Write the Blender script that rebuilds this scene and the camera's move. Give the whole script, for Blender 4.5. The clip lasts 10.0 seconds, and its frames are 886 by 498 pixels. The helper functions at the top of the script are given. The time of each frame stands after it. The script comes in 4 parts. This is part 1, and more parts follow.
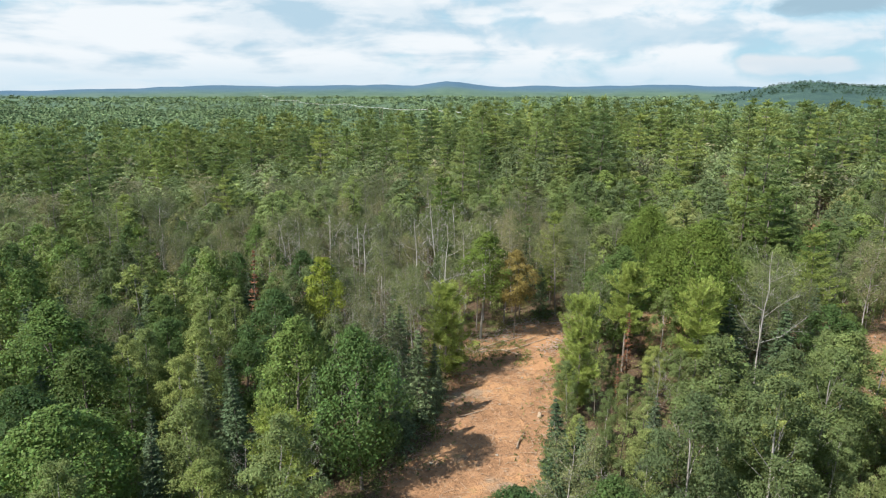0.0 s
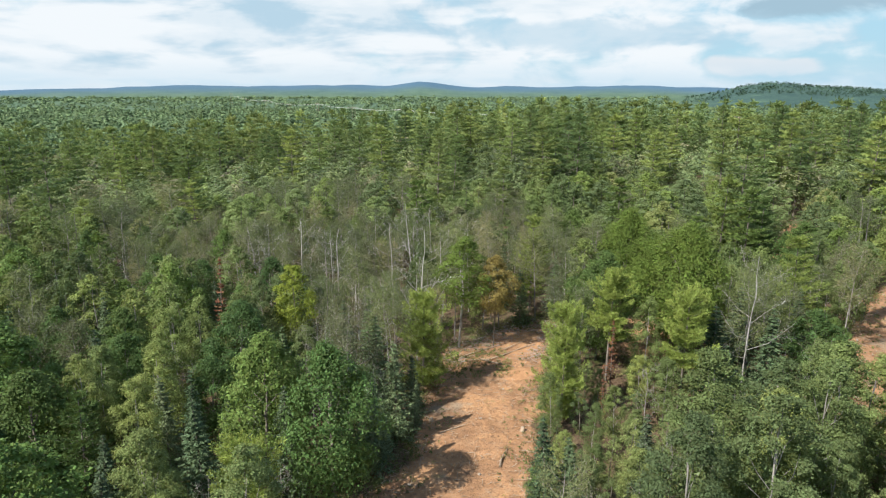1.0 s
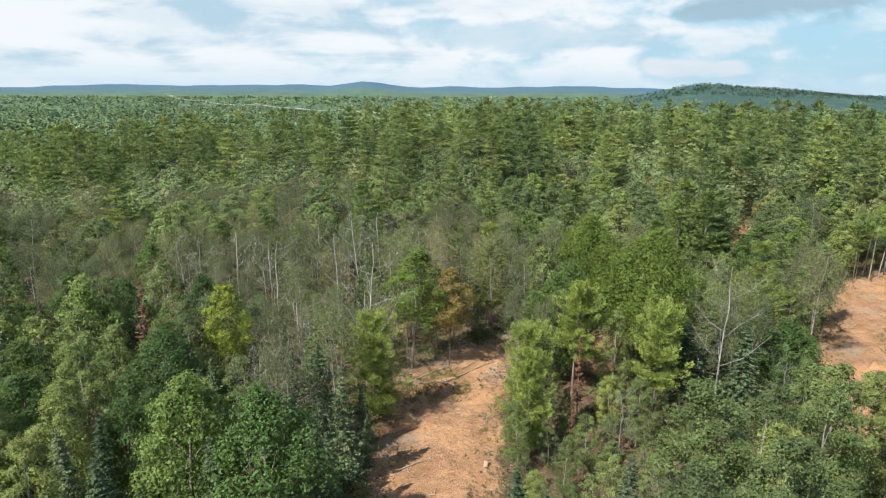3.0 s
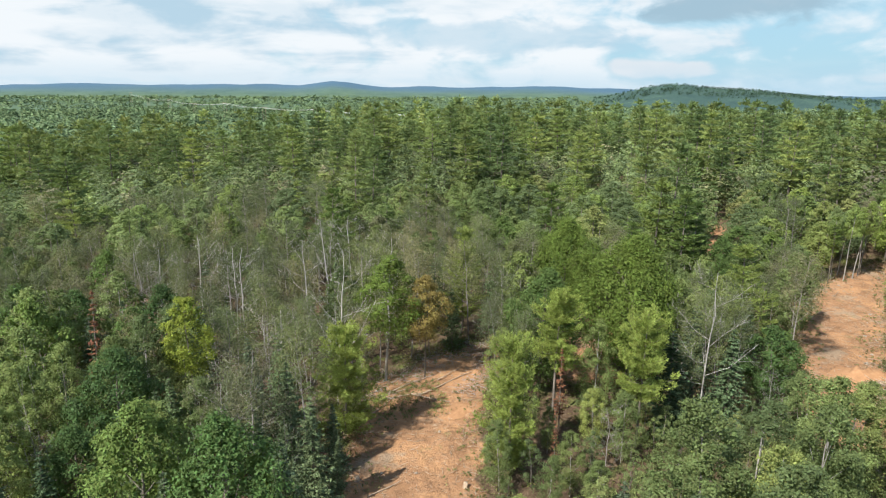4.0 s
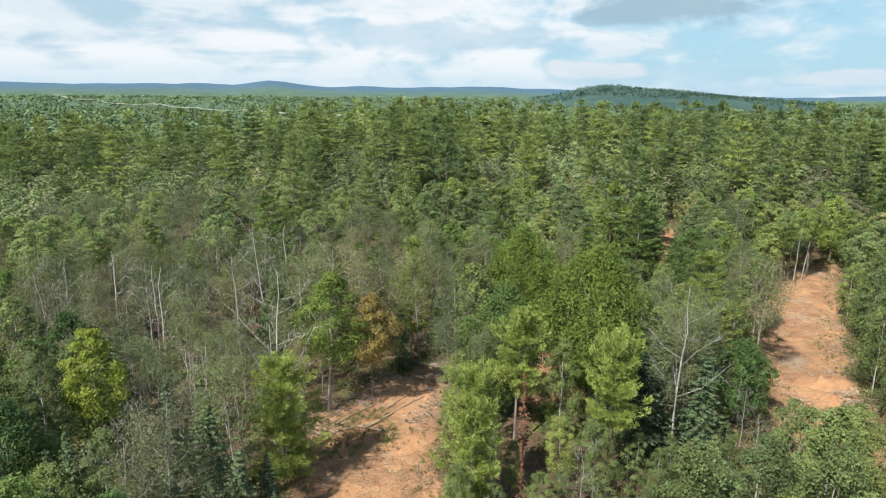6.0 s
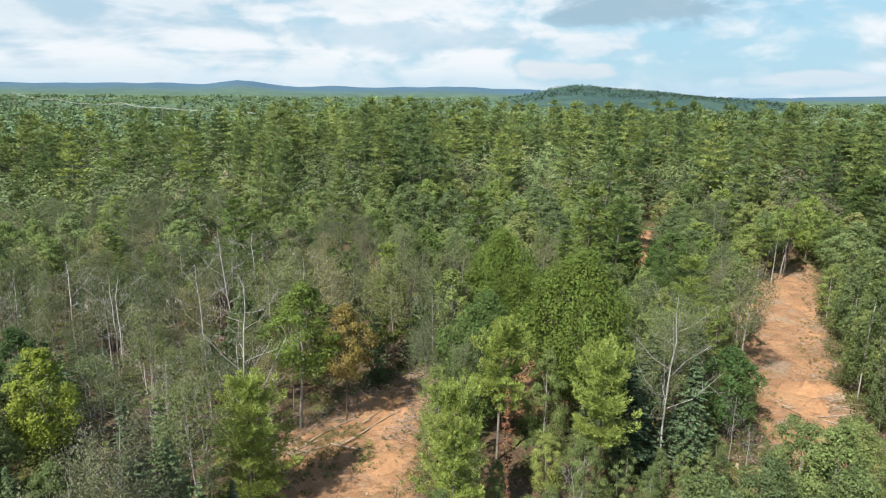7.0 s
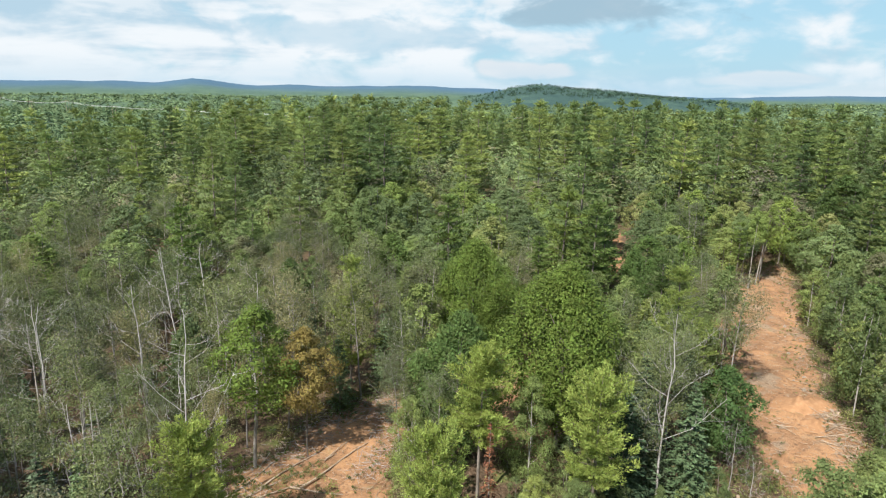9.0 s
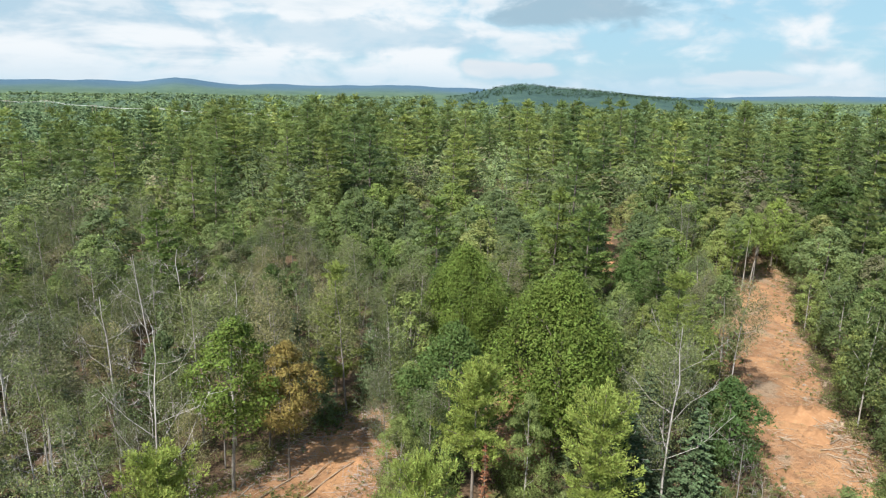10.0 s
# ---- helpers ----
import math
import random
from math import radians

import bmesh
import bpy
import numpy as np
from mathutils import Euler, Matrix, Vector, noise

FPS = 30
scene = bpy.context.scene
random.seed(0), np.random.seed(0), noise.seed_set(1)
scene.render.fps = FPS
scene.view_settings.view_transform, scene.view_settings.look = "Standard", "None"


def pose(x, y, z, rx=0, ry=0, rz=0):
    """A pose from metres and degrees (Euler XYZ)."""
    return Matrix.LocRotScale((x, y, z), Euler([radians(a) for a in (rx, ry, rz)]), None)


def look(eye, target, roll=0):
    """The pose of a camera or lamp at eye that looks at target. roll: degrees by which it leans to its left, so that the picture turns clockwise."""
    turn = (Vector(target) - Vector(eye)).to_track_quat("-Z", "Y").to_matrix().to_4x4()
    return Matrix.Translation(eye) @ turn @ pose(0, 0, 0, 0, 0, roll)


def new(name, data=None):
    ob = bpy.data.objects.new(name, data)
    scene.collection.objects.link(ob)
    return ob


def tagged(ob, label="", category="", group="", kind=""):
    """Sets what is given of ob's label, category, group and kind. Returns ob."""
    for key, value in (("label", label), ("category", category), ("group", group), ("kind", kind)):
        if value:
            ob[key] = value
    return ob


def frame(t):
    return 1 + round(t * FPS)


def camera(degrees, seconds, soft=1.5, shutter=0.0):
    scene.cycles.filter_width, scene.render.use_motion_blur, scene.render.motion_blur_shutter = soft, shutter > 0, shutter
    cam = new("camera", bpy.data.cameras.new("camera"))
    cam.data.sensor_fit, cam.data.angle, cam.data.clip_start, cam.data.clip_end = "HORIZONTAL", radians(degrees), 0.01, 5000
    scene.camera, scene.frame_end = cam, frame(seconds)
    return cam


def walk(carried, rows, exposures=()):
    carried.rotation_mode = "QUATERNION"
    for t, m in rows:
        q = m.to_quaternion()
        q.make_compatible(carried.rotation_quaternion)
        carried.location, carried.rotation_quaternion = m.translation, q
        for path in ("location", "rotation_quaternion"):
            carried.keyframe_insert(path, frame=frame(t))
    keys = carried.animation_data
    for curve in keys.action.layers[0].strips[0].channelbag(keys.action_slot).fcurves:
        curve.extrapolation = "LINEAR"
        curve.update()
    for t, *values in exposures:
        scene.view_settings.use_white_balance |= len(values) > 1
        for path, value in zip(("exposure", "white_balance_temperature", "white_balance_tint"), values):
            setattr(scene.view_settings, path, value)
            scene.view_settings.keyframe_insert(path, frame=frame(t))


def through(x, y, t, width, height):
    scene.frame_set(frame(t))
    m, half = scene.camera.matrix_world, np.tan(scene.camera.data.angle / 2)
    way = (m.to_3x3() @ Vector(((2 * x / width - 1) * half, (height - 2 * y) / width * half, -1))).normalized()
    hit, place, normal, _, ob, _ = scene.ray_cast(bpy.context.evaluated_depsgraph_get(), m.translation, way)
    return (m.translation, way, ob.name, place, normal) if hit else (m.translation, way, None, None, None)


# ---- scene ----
cam = camera(68.7, 10.0, soft=1.2)
METRES, EYE, TILT, LEAN, TURN = 36.0, 35.0, -13.6, 0.0, 0.0
ROWS = [
    (0.0, 0.0, 0.0, 0.0, 0.0, 0.0, 0.0),
    (0.5, -0.004, 0.0488, 0.0105, -1.11, 0.01, 0.23),
    (1.0, -0.0081, 0.0977, 0.0211, -2.27, 0.02, 0.46),
    (1.5, -0.0096, 0.1493, 0.0321, -3.44, 0.02, 0.72),
    (2.0, -0.0123, 0.1956, 0.0427, -4.59, 0.01, 0.94),
    (2.5, -0.0122, 0.2464, 0.0532, -5.77, -0.01, 1.2),
    (4.0, -0.0079, 0.3964, 0.0876, -9.51, -0.13, 1.93),
    (4.5, -0.0035, 0.4464, 0.0985, -10.74, -0.16, 2.19),
    (5.0, -0.0008, 0.4934, 0.11, -12.04, -0.22, 2.43),
    (5.5, 0.0058, 0.5451, 0.1204, -13.35, -0.28, 2.71),
    (7.0, 0.0259, 0.6876, 0.1507, -17.01, -0.47, 3.46),
    (7.5, 0.0336, 0.7346, 0.1616, -18.14, -0.56, 3.67),
    (8.0, 0.0429, 0.7838, 0.1722, -19.07, -0.65, 3.83),
    (8.5, 0.0534, 0.8324, 0.183, -19.8, -0.72, 3.99),
    (9.0, 0.0638, 0.8757, 0.1922, -20.39, -0.77, 4.1),
    (9.5, 0.077, 0.9242, 0.2026, -21.02, -0.84, 4.23),
    (10.0, 0.0884, 0.9675, 0.2118, -21.66, -0.9, 4.32),
]
walk(cam, [(t, pose(0, 0, EYE, TILT, LEAN, TURN) @ pose(METRES * x, METRES * y, METRES * z, 90 + pitch, roll, yaw)) for t, x, y, z, yaw, pitch, roll in ROWS])

# ---- world and sun ----
SUN_EL, SUN_AZ = radians(47), radians(-125)      # azimuth from +y towards +x: the sun stands behind, to the left
TO_SUN = Vector((math.sin(SUN_AZ) * math.cos(SUN_EL), math.cos(SUN_AZ) * math.cos(SUN_EL), math.sin(SUN_EL)))


class Graph:
    """Short calls for node trees."""

    def __init__(self, tree):
        self.tree = tree
        tree.nodes.clear()

    def node(self, kind, **inputs):
        n = self.tree.nodes.new(kind)
        for key, value in inputs.items():
            self.put(n, int(key[1:]) if key[0] == "i" and key[1:].isdigit() else key.replace("_", " "), value)
        return n

    def put(self, n, key, value):
        if isinstance(value, bpy.types.NodeSocket):
            self.tree.links.new(value, n.inputs[key])
        else:
            n.inputs[key].default_value = value

    def math(self, op, a, b=0.0, c=0.0, clamp=False):
        n = self.tree.nodes.new("ShaderNodeMath")
        n.operation, n.use_clamp = op, clamp
        for i, v in enumerate((a, b, c)):
            self.put(n, i, v)
        return n.outputs[0]

    def mix(self, fac, a, b, blend="MIX"):
        n = self.tree.nodes.new("ShaderNodeMix")
        n.data_type, n.blend_type = "RGBA", blend
        self.put(n, 0, fac), self.put(n, 6, a), self.put(n, 7, b)
        return n.outputs[2]

    def ramp(self, fac, stops):
        n = self.tree.nodes.new("ShaderNodeValToRGB")
        e = n.color_ramp.elements
        while len(e) < len(stops):
            e.new(0.5)
        for el, (p, c) in zip(e, stops):
            el.position, el.color = p, (*c, 1) if len(c) == 3 else c
        self.put(n, 0, fac)
        return n.outputs[0]

    def noise(self, vec, scale, detail=3.0, rough=0.55, distort=0.0):
        n = self.node("ShaderNodeTexNoise", Scale=scale, Detail=detail, Roughness=rough, Distortion=distort)
        if vec is not None:
            self.put(n, "Vector", vec)
        return n.outputs[0]

    def remap(self, v, a, b, c=0.0, d=1.0):
        n = self.tree.nodes.new("ShaderNodeMapRange")
        n.interpolation_type = "SMOOTHSTEP"
        for i, x in enumerate((v, a, b, c, d)):
            self.put(n, i, x)
        return n.outputs[0]


def rgb(r, g, b):
    return (r, g, b, 1.0)


world = bpy.data.worlds.new("sky")
scene.world = world
world.use_nodes = True
g = Graph(world.node_tree)
sky = g.tree.nodes.new("ShaderNodeTexSky")
sky.sky_type, sky.sun_disc = "NISHITA", False
sky.sun_elevation, sky.sun_rotation = SUN_EL, SUN_AZ
way = g.node("ShaderNodeTexCoord").outputs["Generated"]
sep = g.node("ShaderNodeSeparateXYZ", i0=way)
up = g.math("MAXIMUM", sep.outputs[2], 0.0)


def layer(wide, tall, detail, shift, rough=0.55, distort=0.25):
    """Noise over the sky: wide and tall set how fine it is along and across the horizon."""
    v = g.node("ShaderNodeCombineXYZ", X=g.math("MULTIPLY_ADD", sep.outputs[0], wide, shift), Y=g.math("MULTIPLY", sep.outputs[1], wide), Z=g.math("MULTIPLY", up, tall)).outputs[0]
    return g.noise(v, 1.0, detail, rough, distort)


def bank(azimuth, elevation, half_wide, half_high, ragged):
    """A single long cloud: 1 inside, fading at its ragged edge."""
    a, e = radians(azimuth), radians(elevation)
    k = half_wide / half_high
    v = g.node("ShaderNodeCombineXYZ", X=sep.outputs[0], Y=sep.outputs[1], Z=g.math("MULTIPLY", up, k)).outputs[0]
    d = g.tree.nodes.new("ShaderNodeVectorMath")
    d.operation = "DISTANCE"
    g.put(d, 0, v), g.put(d, 1, (math.sin(a) * math.cos(e), math.cos(a) * math.cos(e), math.sin(e) * k))
    r = radians(half_wide)
    return g.remap(g.math("MULTIPLY_ADD", g.math("SUBTRACT", ragged, 0.5), r * 3.4, d.outputs["Value"]), r * 1.15, r * 0.55)


puffs = layer(10.0, 21.0, 9.0, 3.1, 0.52)
mass = layer(2.6, 9.0, 3.0, 7.7)
streaks = layer(4.5, 22.0, 5.0, 1.3)
leftward = g.remap(sep.outputs[0], 0.10, 0.62, 0.10, -0.035)
cover = g.remap(g.math("ADD", g.math("ADD", g.math("MULTIPLY", puffs, 0.62), g.math("MULTIPLY", mass, 0.42)), leftward), 0.45, 0.60)
grey = g.math("MULTIPLY", g.remap(streaks, 0.46, 0.66), g.remap(puffs, 0.62, 0.44, 0.35, 1.0))
cloud = g.mix(grey, rgb(0.86, 0.91, 0.95), rgb(0.47, 0.65, 0.78))
blue = g.mix(0.8, g.mix(1.0, sky.outputs[0], rgb(0.1, 0.1, 0.1), "MULTIPLY"), rgb(0.42, 0.71, 0.89))
both = g.mix(cover, blue, cloud)
both = g.mix(g.math("MULTIPLY", bank(33.5, 6.9, 9.5, 1.6, puffs), 0.85), both, rgb(0.36, 0.51, 0.62))
both = g.mix(g.math("MULTIPLY", bank(14, 4.6, 13, 1.5, puffs), 0.6), both, rgb(0.47, 0.66, 0.79))
both = g.mix(g.math("MULTIPLY", bank(27, 2.1, 4, 0.7, puffs), 0.8), both, rgb(0.80, 0.82, 0.86))
both = g.mix(g.math("MULTIPLY", bank(46, 1.3, 5, 0.5, puffs), 0.8), both, rgb(0.80, 0.83, 0.87))
both = g.mix(g.remap(up, 0.15, 0.5), both, g.mix(g.math("MULTIPLY", cover, 0.35), rgb(0.17, 0.32, 0.58), cloud))
low = g.remap(up, 0.0, 0.055, 0.75, 0.0)
both = g.mix(low, both, g.mix(g.remap(streaks, 0.42, 0.6), rgb(0.50, 0.70, 0.84), rgb(0.74, 0.83, 0.90)))
out = g.node("ShaderNodeOutputWorld")
g.put(out, 0, g.node("ShaderNodeBackground", Color=both, Strength=0.78).outputs[0])
scene.view_settings.exposure = 0.42

sun = new("sun", bpy.data.lights.new("sun", "SUN"))
sun.data.energy, sun.data.angle, sun.data.color = 6.4, radians(0.6), (1.0, 0.95, 0.87)
sun.matrix_world = look(TO_SUN * 300, (0, 0, 0))


# ---- materials ----
def material(name):
    m = bpy.data.materials.new(name)
    m.use_nodes = True
    return m, Graph(m.node_tree)


def surface(g, colour, rough, height=None, bump=0.3, distance=0.1, spec=0.4, through=0.0, glow=None):
    b = g.node("ShaderNodeBsdfPrincipled", Base_Color=colour, Roughness=rough)
    b.inputs["Specular IOR Level"].default_value = spec
    if height is not None:
        g.put(b, "Normal", g.node("ShaderNodeBump", Strength=bump, Distance=distance, Height=height).outputs[0])
    shader = b.outputs[0]
    if through:
        thin = g.node("ShaderNodeBsdfTranslucent", Color=g.mix(0.35, colour, rgb(0.32, 0.42, 0.06)))
        mixed = g.node("ShaderNodeMixShader", Fac=through, i1=shader, i2=thin.outputs[0])
        shader = mixed.outputs[0]
    g.put(g.node("ShaderNodeOutputMaterial"), 0, shader)


def foliage(name, stops, spread=0.34, through=0.28, rough=0.6, cell=0.0, spec=0.12, even=False):
    """Leaves: one tint a tree, another a leaf. cell: metres of a tree in joined woods; even: no lighter and darker trees."""
    m, g = material(name)
    where = g.node("ShaderNodeTexCoord").outputs["Object"]
    if cell:
        v = g.node("ShaderNodeTexVoronoi", Scale=1.0 / cell, Vector=where)
        v.voronoi_dimensions = "2D"
        tree = g.node("ShaderNodeSeparateColor", i0=v.outputs["Color"]).outputs[0]
    else:
        tree = g.node("ShaderNodeObjectInfo").outputs["Random"]
    leaf = g.node("ShaderNodeNewGeometry").outputs["Random Per Island"]
    base = g.ramp(tree, stops)
    patch = g.noise(where, 0.8 if not cell else 0.3, 2.0)
    tone = g.math("FRACT", g.math("MULTIPLY", tree, 7.31))
    base = base if even else g.mix(1.0, base, g.ramp(tone, [(0.0, (0.64, 0.66, 0.70)), (0.55, (1.0, 1.0, 1.0)), (1.0, (1.26, 1.22, 1.08))]), "MULTIPLY")
    value = g.math("MULTIPLY", g.remap(leaf, 0, 1, 1 - spread, 1 + spread), g.remap(patch, 0.3, 0.7, 0.78, 1.2))
    if cell > 4:
        value = g.math("MULTIPLY", value, g.remap(g.noise(where, 0.016, 3.0, 0.6), 0.4, 0.62, 0.72, 1.3))
    if cell and not even:
        value = g.math("MULTIPLY", value, g.remap(g.noise(where, 1.4, 3.0, 0.7), 0.35, 0.65, 0.7, 1.3))
    hue = g.math("ADD", 0.485, g.math("MULTIPLY", leaf, 0.03))
    c = g.node("ShaderNodeHueSaturation", Hue=hue, Saturation=1.0, Value=value, Color=base)
    surface(g, c.outputs[0], rough, through=through, spec=spec)
    return m


def bark(name, a, b, scale=3.0, rough=0.85):
    m, g = material(name)
    where = g.node("ShaderNodeTexCoord").outputs["Object"]
    stretch = g.node("ShaderNodeMapping", Vector=where)
    stretch.inputs["Scale"].default_value = (1, 1, 0.35)
    n = g.noise(stretch.outputs[0], scale, 5.0, 0.65)
    tone = g.math("ADD", 0.75, g.math("MULTIPLY", g.node("ShaderNodeObjectInfo").outputs["Random"], 0.5))
    c = g.mix(1.0, g.ramp(n, [(0.35, a), (0.65, b)]), g.node("ShaderNodeCombineColor", i0=tone, i1=tone, i2=tone).outputs[0], "MULTIPLY")
    surface(g, c, rough, n, 0.6, 0.05)
    return m


M = {
    "maple": foliage("maple_leaves", [(0.0, (0.066, 0.12, 0.042)), (0.5, (0.09, 0.148, 0.046)), (1.0, (0.12, 0.175, 0.05))], through=0.26),
    "big_maple": foliage("big_maple_leaves", [(0.0, (0.118, 0.168, 0.036)), (1.0, (0.126, 0.175, 0.038))], through=0.26, even=True),
    "poplar": foliage("poplar_leaves", [(0.0, (0.12, 0.16, 0.068)), (0.5, (0.16, 0.205, 0.072)), (1.0, (0.205, 0.24, 0.08))], through=0.26),
    "sapling": foliage("sapling_leaves", [(0.0, (0.125, 0.165, 0.072)), (0.5, (0.16, 0.20, 0.078)), (1.0, (0.195, 0.22, 0.085))], through=0.26),
    "sparse": foliage("sparse_leaves", [(0.0, (0.125, 0.138, 0.075)), (0.5, (0.13, 0.158, 0.07)), (1.0, (0.175, 0.165, 0.092))], 0.4, 0.15),
    "pine": foliage("pine_needles", [(0.0, (0.08, 0.13, 0.042)), (0.5, (0.115, 0.165, 0.046)), (1.0, (0.155, 0.195, 0.05))], 0.4, 0.2),
    "bright": foliage("bright_pine_needles", [(0.0, (0.255, 0.315, 0.08)), (1.0, (0.27, 0.325, 0.082))], 0.3, 0.28, even=True),
    "sunny": foliage("sunny_pine_needles", [(0.0, (0.20, 0.255, 0.068)), (1.0, (0.22, 0.265, 0.07))], 0.3, 0.28, even=True),
    "yellow": foliage("yellow_leaves", [(0.0, (0.205, 0.25, 0.042)), (1.0, (0.215, 0.255, 0.042))], even=True),
    "spruce": foliage("spruce_needles", [(0.0, (0.085, 0.13, 0.066)), (0.5, (0.11, 0.155, 0.082)), (1.0, (0.14, 0.175, 0.10))], 0.4, 0.1),
    "orange": foliage("orange_leaves", [(0.0, (0.225, 0.172, 0.058)), (1.0, (0.215, 0.175, 0.06))], even=True),
    "rust": foliage("rust_needles", [(0.0, (0.20, 0.085, 0.05)), (1.0, (0.18, 0.09, 0.055))], 0.4, 0.1, even=True),
    "far_pine": foliage("far_pine_needles", [(0.0, (0.125, 0.18, 0.076)), (0.35, (0.165, 0.22, 0.082)), (0.7, (0.195, 0.24, 0.086)), (1.0, (0.22, 0.25, 0.09))], 0.16, 0.36, cell=8.5),
    "far_leaf": foliage("far_leaves", [(0.0, (0.115, 0.155, 0.08)), (0.35, (0.15, 0.195, 0.09)), (0.7, (0.17, 0.225, 0.088)), (0.85, (0.18, 0.185, 0.115)), (1.0, (0.20, 0.18, 0.13))], 0.14, 0.2, cell=7.0),
    # valley woods: haze is put into the colour, paler and bluer than near leaves
    "distant": foliage("hazed_distant_leaves", [(0.0, (0.115, 0.17, 0.094)), (0.5, (0.142, 0.20, 0.104)), (1.0, (0.168, 0.228, 0.11))], 0.12, 0.0, 0.9, cell=14.0, spec=0.0, even=True),
    # near hill's trees: cloud shade is put into this darker colour
    "far_shaded": foliage("far_shaded_needles", [(0.0, (0.048, 0.085, 0.06)), (1.0, (0.075, 0.122, 0.076))], 0.1, 0.0, 0.9, cell=14.0, spec=0.0, even=True),
    "oak": foliage("oak_leaves", [(0.0, (0.135, 0.18, 0.085)), (0.4, (0.165, 0.22, 0.088)), (0.7, (0.18, 0.245, 0.08)), (0.88, (0.21, 0.275, 0.072)), (1.0, (0.225, 0.21, 0.13))], 0.22, 0.26),
    "tall_pine": foliage("tall_pine_needles", [(0.0, (0.125, 0.185, 0.08)), (0.5, (0.175, 0.235, 0.088)), (1.0, (0.23, 0.275, 0.094))], 0.24, 0.34, 0.75, spec=0.12),
    "bark": bark("grey_brown_bark", (0.10, 0.085, 0.07), (0.24, 0.21, 0.18)),
    "pale_bark": bark("pale_bark", (0.20, 0.185, 0.165), (0.38, 0.36, 0.33)),
    "dead_wood": bark("weathered_dead_wood", (0.27, 0.25, 0.235), (0.50, 0.48, 0.455)),
    "twig": bark("grey_twigs", (0.19, 0.172, 0.16), (0.37, 0.345, 0.325)),
    "log": bark("stripped_logs", (0.22, 0.165, 0.115), (0.44, 0.345, 0.25)),
}


# ---- the lie of the land ----
# skid trails: centre x, y and half width
TRAIL_A = [(-6, 26, 8.0), (-1, 44, 7.5), (3, 55, 6.5), (6, 66, 5.8), (8, 76, 6.4), (10, 85, 6.6), (15, 91, 4.6), (20, 96, 2.6)]
TRAIL_B = [(48, 61, 1.6), (55, 70, 5.0), (60, 76.5, 5.3), (66, 85.5, 5.1), (72, 92, 5.5), (80.5, 102, 6.0), (89.5, 110.5, 6.2), (98, 117.5, 5.0), (106, 123, 2.8), (111, 126.5, 1.4)]
TRAIL_C = [(75, 128, 0.7), (80, 139, 1.5), (96, 161, 1.4)]
PATCHES = [(34, 95, 5.0), (31, 87, 4.0), (40, 103, 4.0), (46, 68, 2.0)]


def smooth(x, a, b):
    t = np.clip((x - a) / (b - a), 0, 1)
    return t * t * (3 - 2 * t)


def waves(x, y, size, seed):
    """Smooth uneven waves, about -1 to 1."""
    r = np.random.RandomState(seed)
    z = np.zeros(np.shape(x))
    for _ in range(6):
        a, p, k = r.uniform(0, 6.28), r.uniform(0, 6.28), r.uniform(0.6, 1.6) * 6.28 / size
        z = z + np.sin(x * k * math.cos(a) + y * k * math.sin(a) + p)
    return z / 3.2


def trail(x, y, line):
    """How far inside a trail's edge a place lies, in metres; less than 0: outside."""
    best = np.full(np.shape(x), -1e9)
    for (x0, y0, w0), (x1, y1, w1) in zip(line, line[1:]):
        dx, dy = x1 - x0, y1 - y0
        t = np.clip(((x - x0) * dx + (y - y0) * dy) / (dx * dx + dy * dy), 0, 1)
        best = np.maximum(best, w0 + t * (w1 - w0) - np.hypot(x - x0 - t * dx, y - y0 - t * dy))
    return best


def cleared(x, y):
    best = np.maximum(np.maximum(trail(x, y, TRAIL_A), trail(x, y, TRAIL_B)), trail(x, y, TRAIL_C))
    for px, py, r in PATCHES:
        best = np.maximum(best, r - np.hypot(x - px, y - py))
    return best + 0.75 * waves(x, y, 11, 41) + 0.45 * waves(x, y, 4, 42)


def hill(az, at, wide, high):
    return high * np.exp(-((az - at) / wide) ** 2)


def ground_z(x, y):
    x, y = np.asarray(x, float), np.asarray(y, float)
    r, az = np.hypot(x, y), np.degrees(np.arctan2(x, y))
    z = 0.5 * waves(x, y, 60, 3) * smooth(r, 20, 120)
    z = z + smooth(r, 130, 260) * (6.0 * smooth(az, -12, 15) - 4.0 * smooth(-az, 5, 25)) * (1 - smooth(r, 330, 600))
    z = z + waves(x, y, 420, 5) * 4.0 * smooth(r, 400, 900) - 13.0 * smooth(r, 300, 650) * (1 - smooth(r, 1300, 2600))
    ridge = 57 + hill(az, 0.5, 3.2, 26) + hill(az, 0.3, 1.5, 14) + hill(az, -7, 4, 16) + hill(az, 18, 4.5, 16) + hill(az, 9, 6, 9) + hill(az, -17, 8, 12) - 34 * smooth(az, 24, 44) + hill(az, 52, 7, 20) - 20 * smooth(-az, 18, 36)
    z = z + smooth(r, 2700, 4000) * (1 - smooth(r, 4200, 4700)) * (ridge + 4 * waves(x, y, 500, 9))
    near = hill(az, 28, 4, 30) + hill(az, 34, 8, 32) - hill(az, 47, 5, 12)
    z = z + smooth(r, 1500, 2300) * (1 - smooth(r, 2400, 2900)) * (near + 12 + 3 * waves(x, y, 260, 11))
    return z


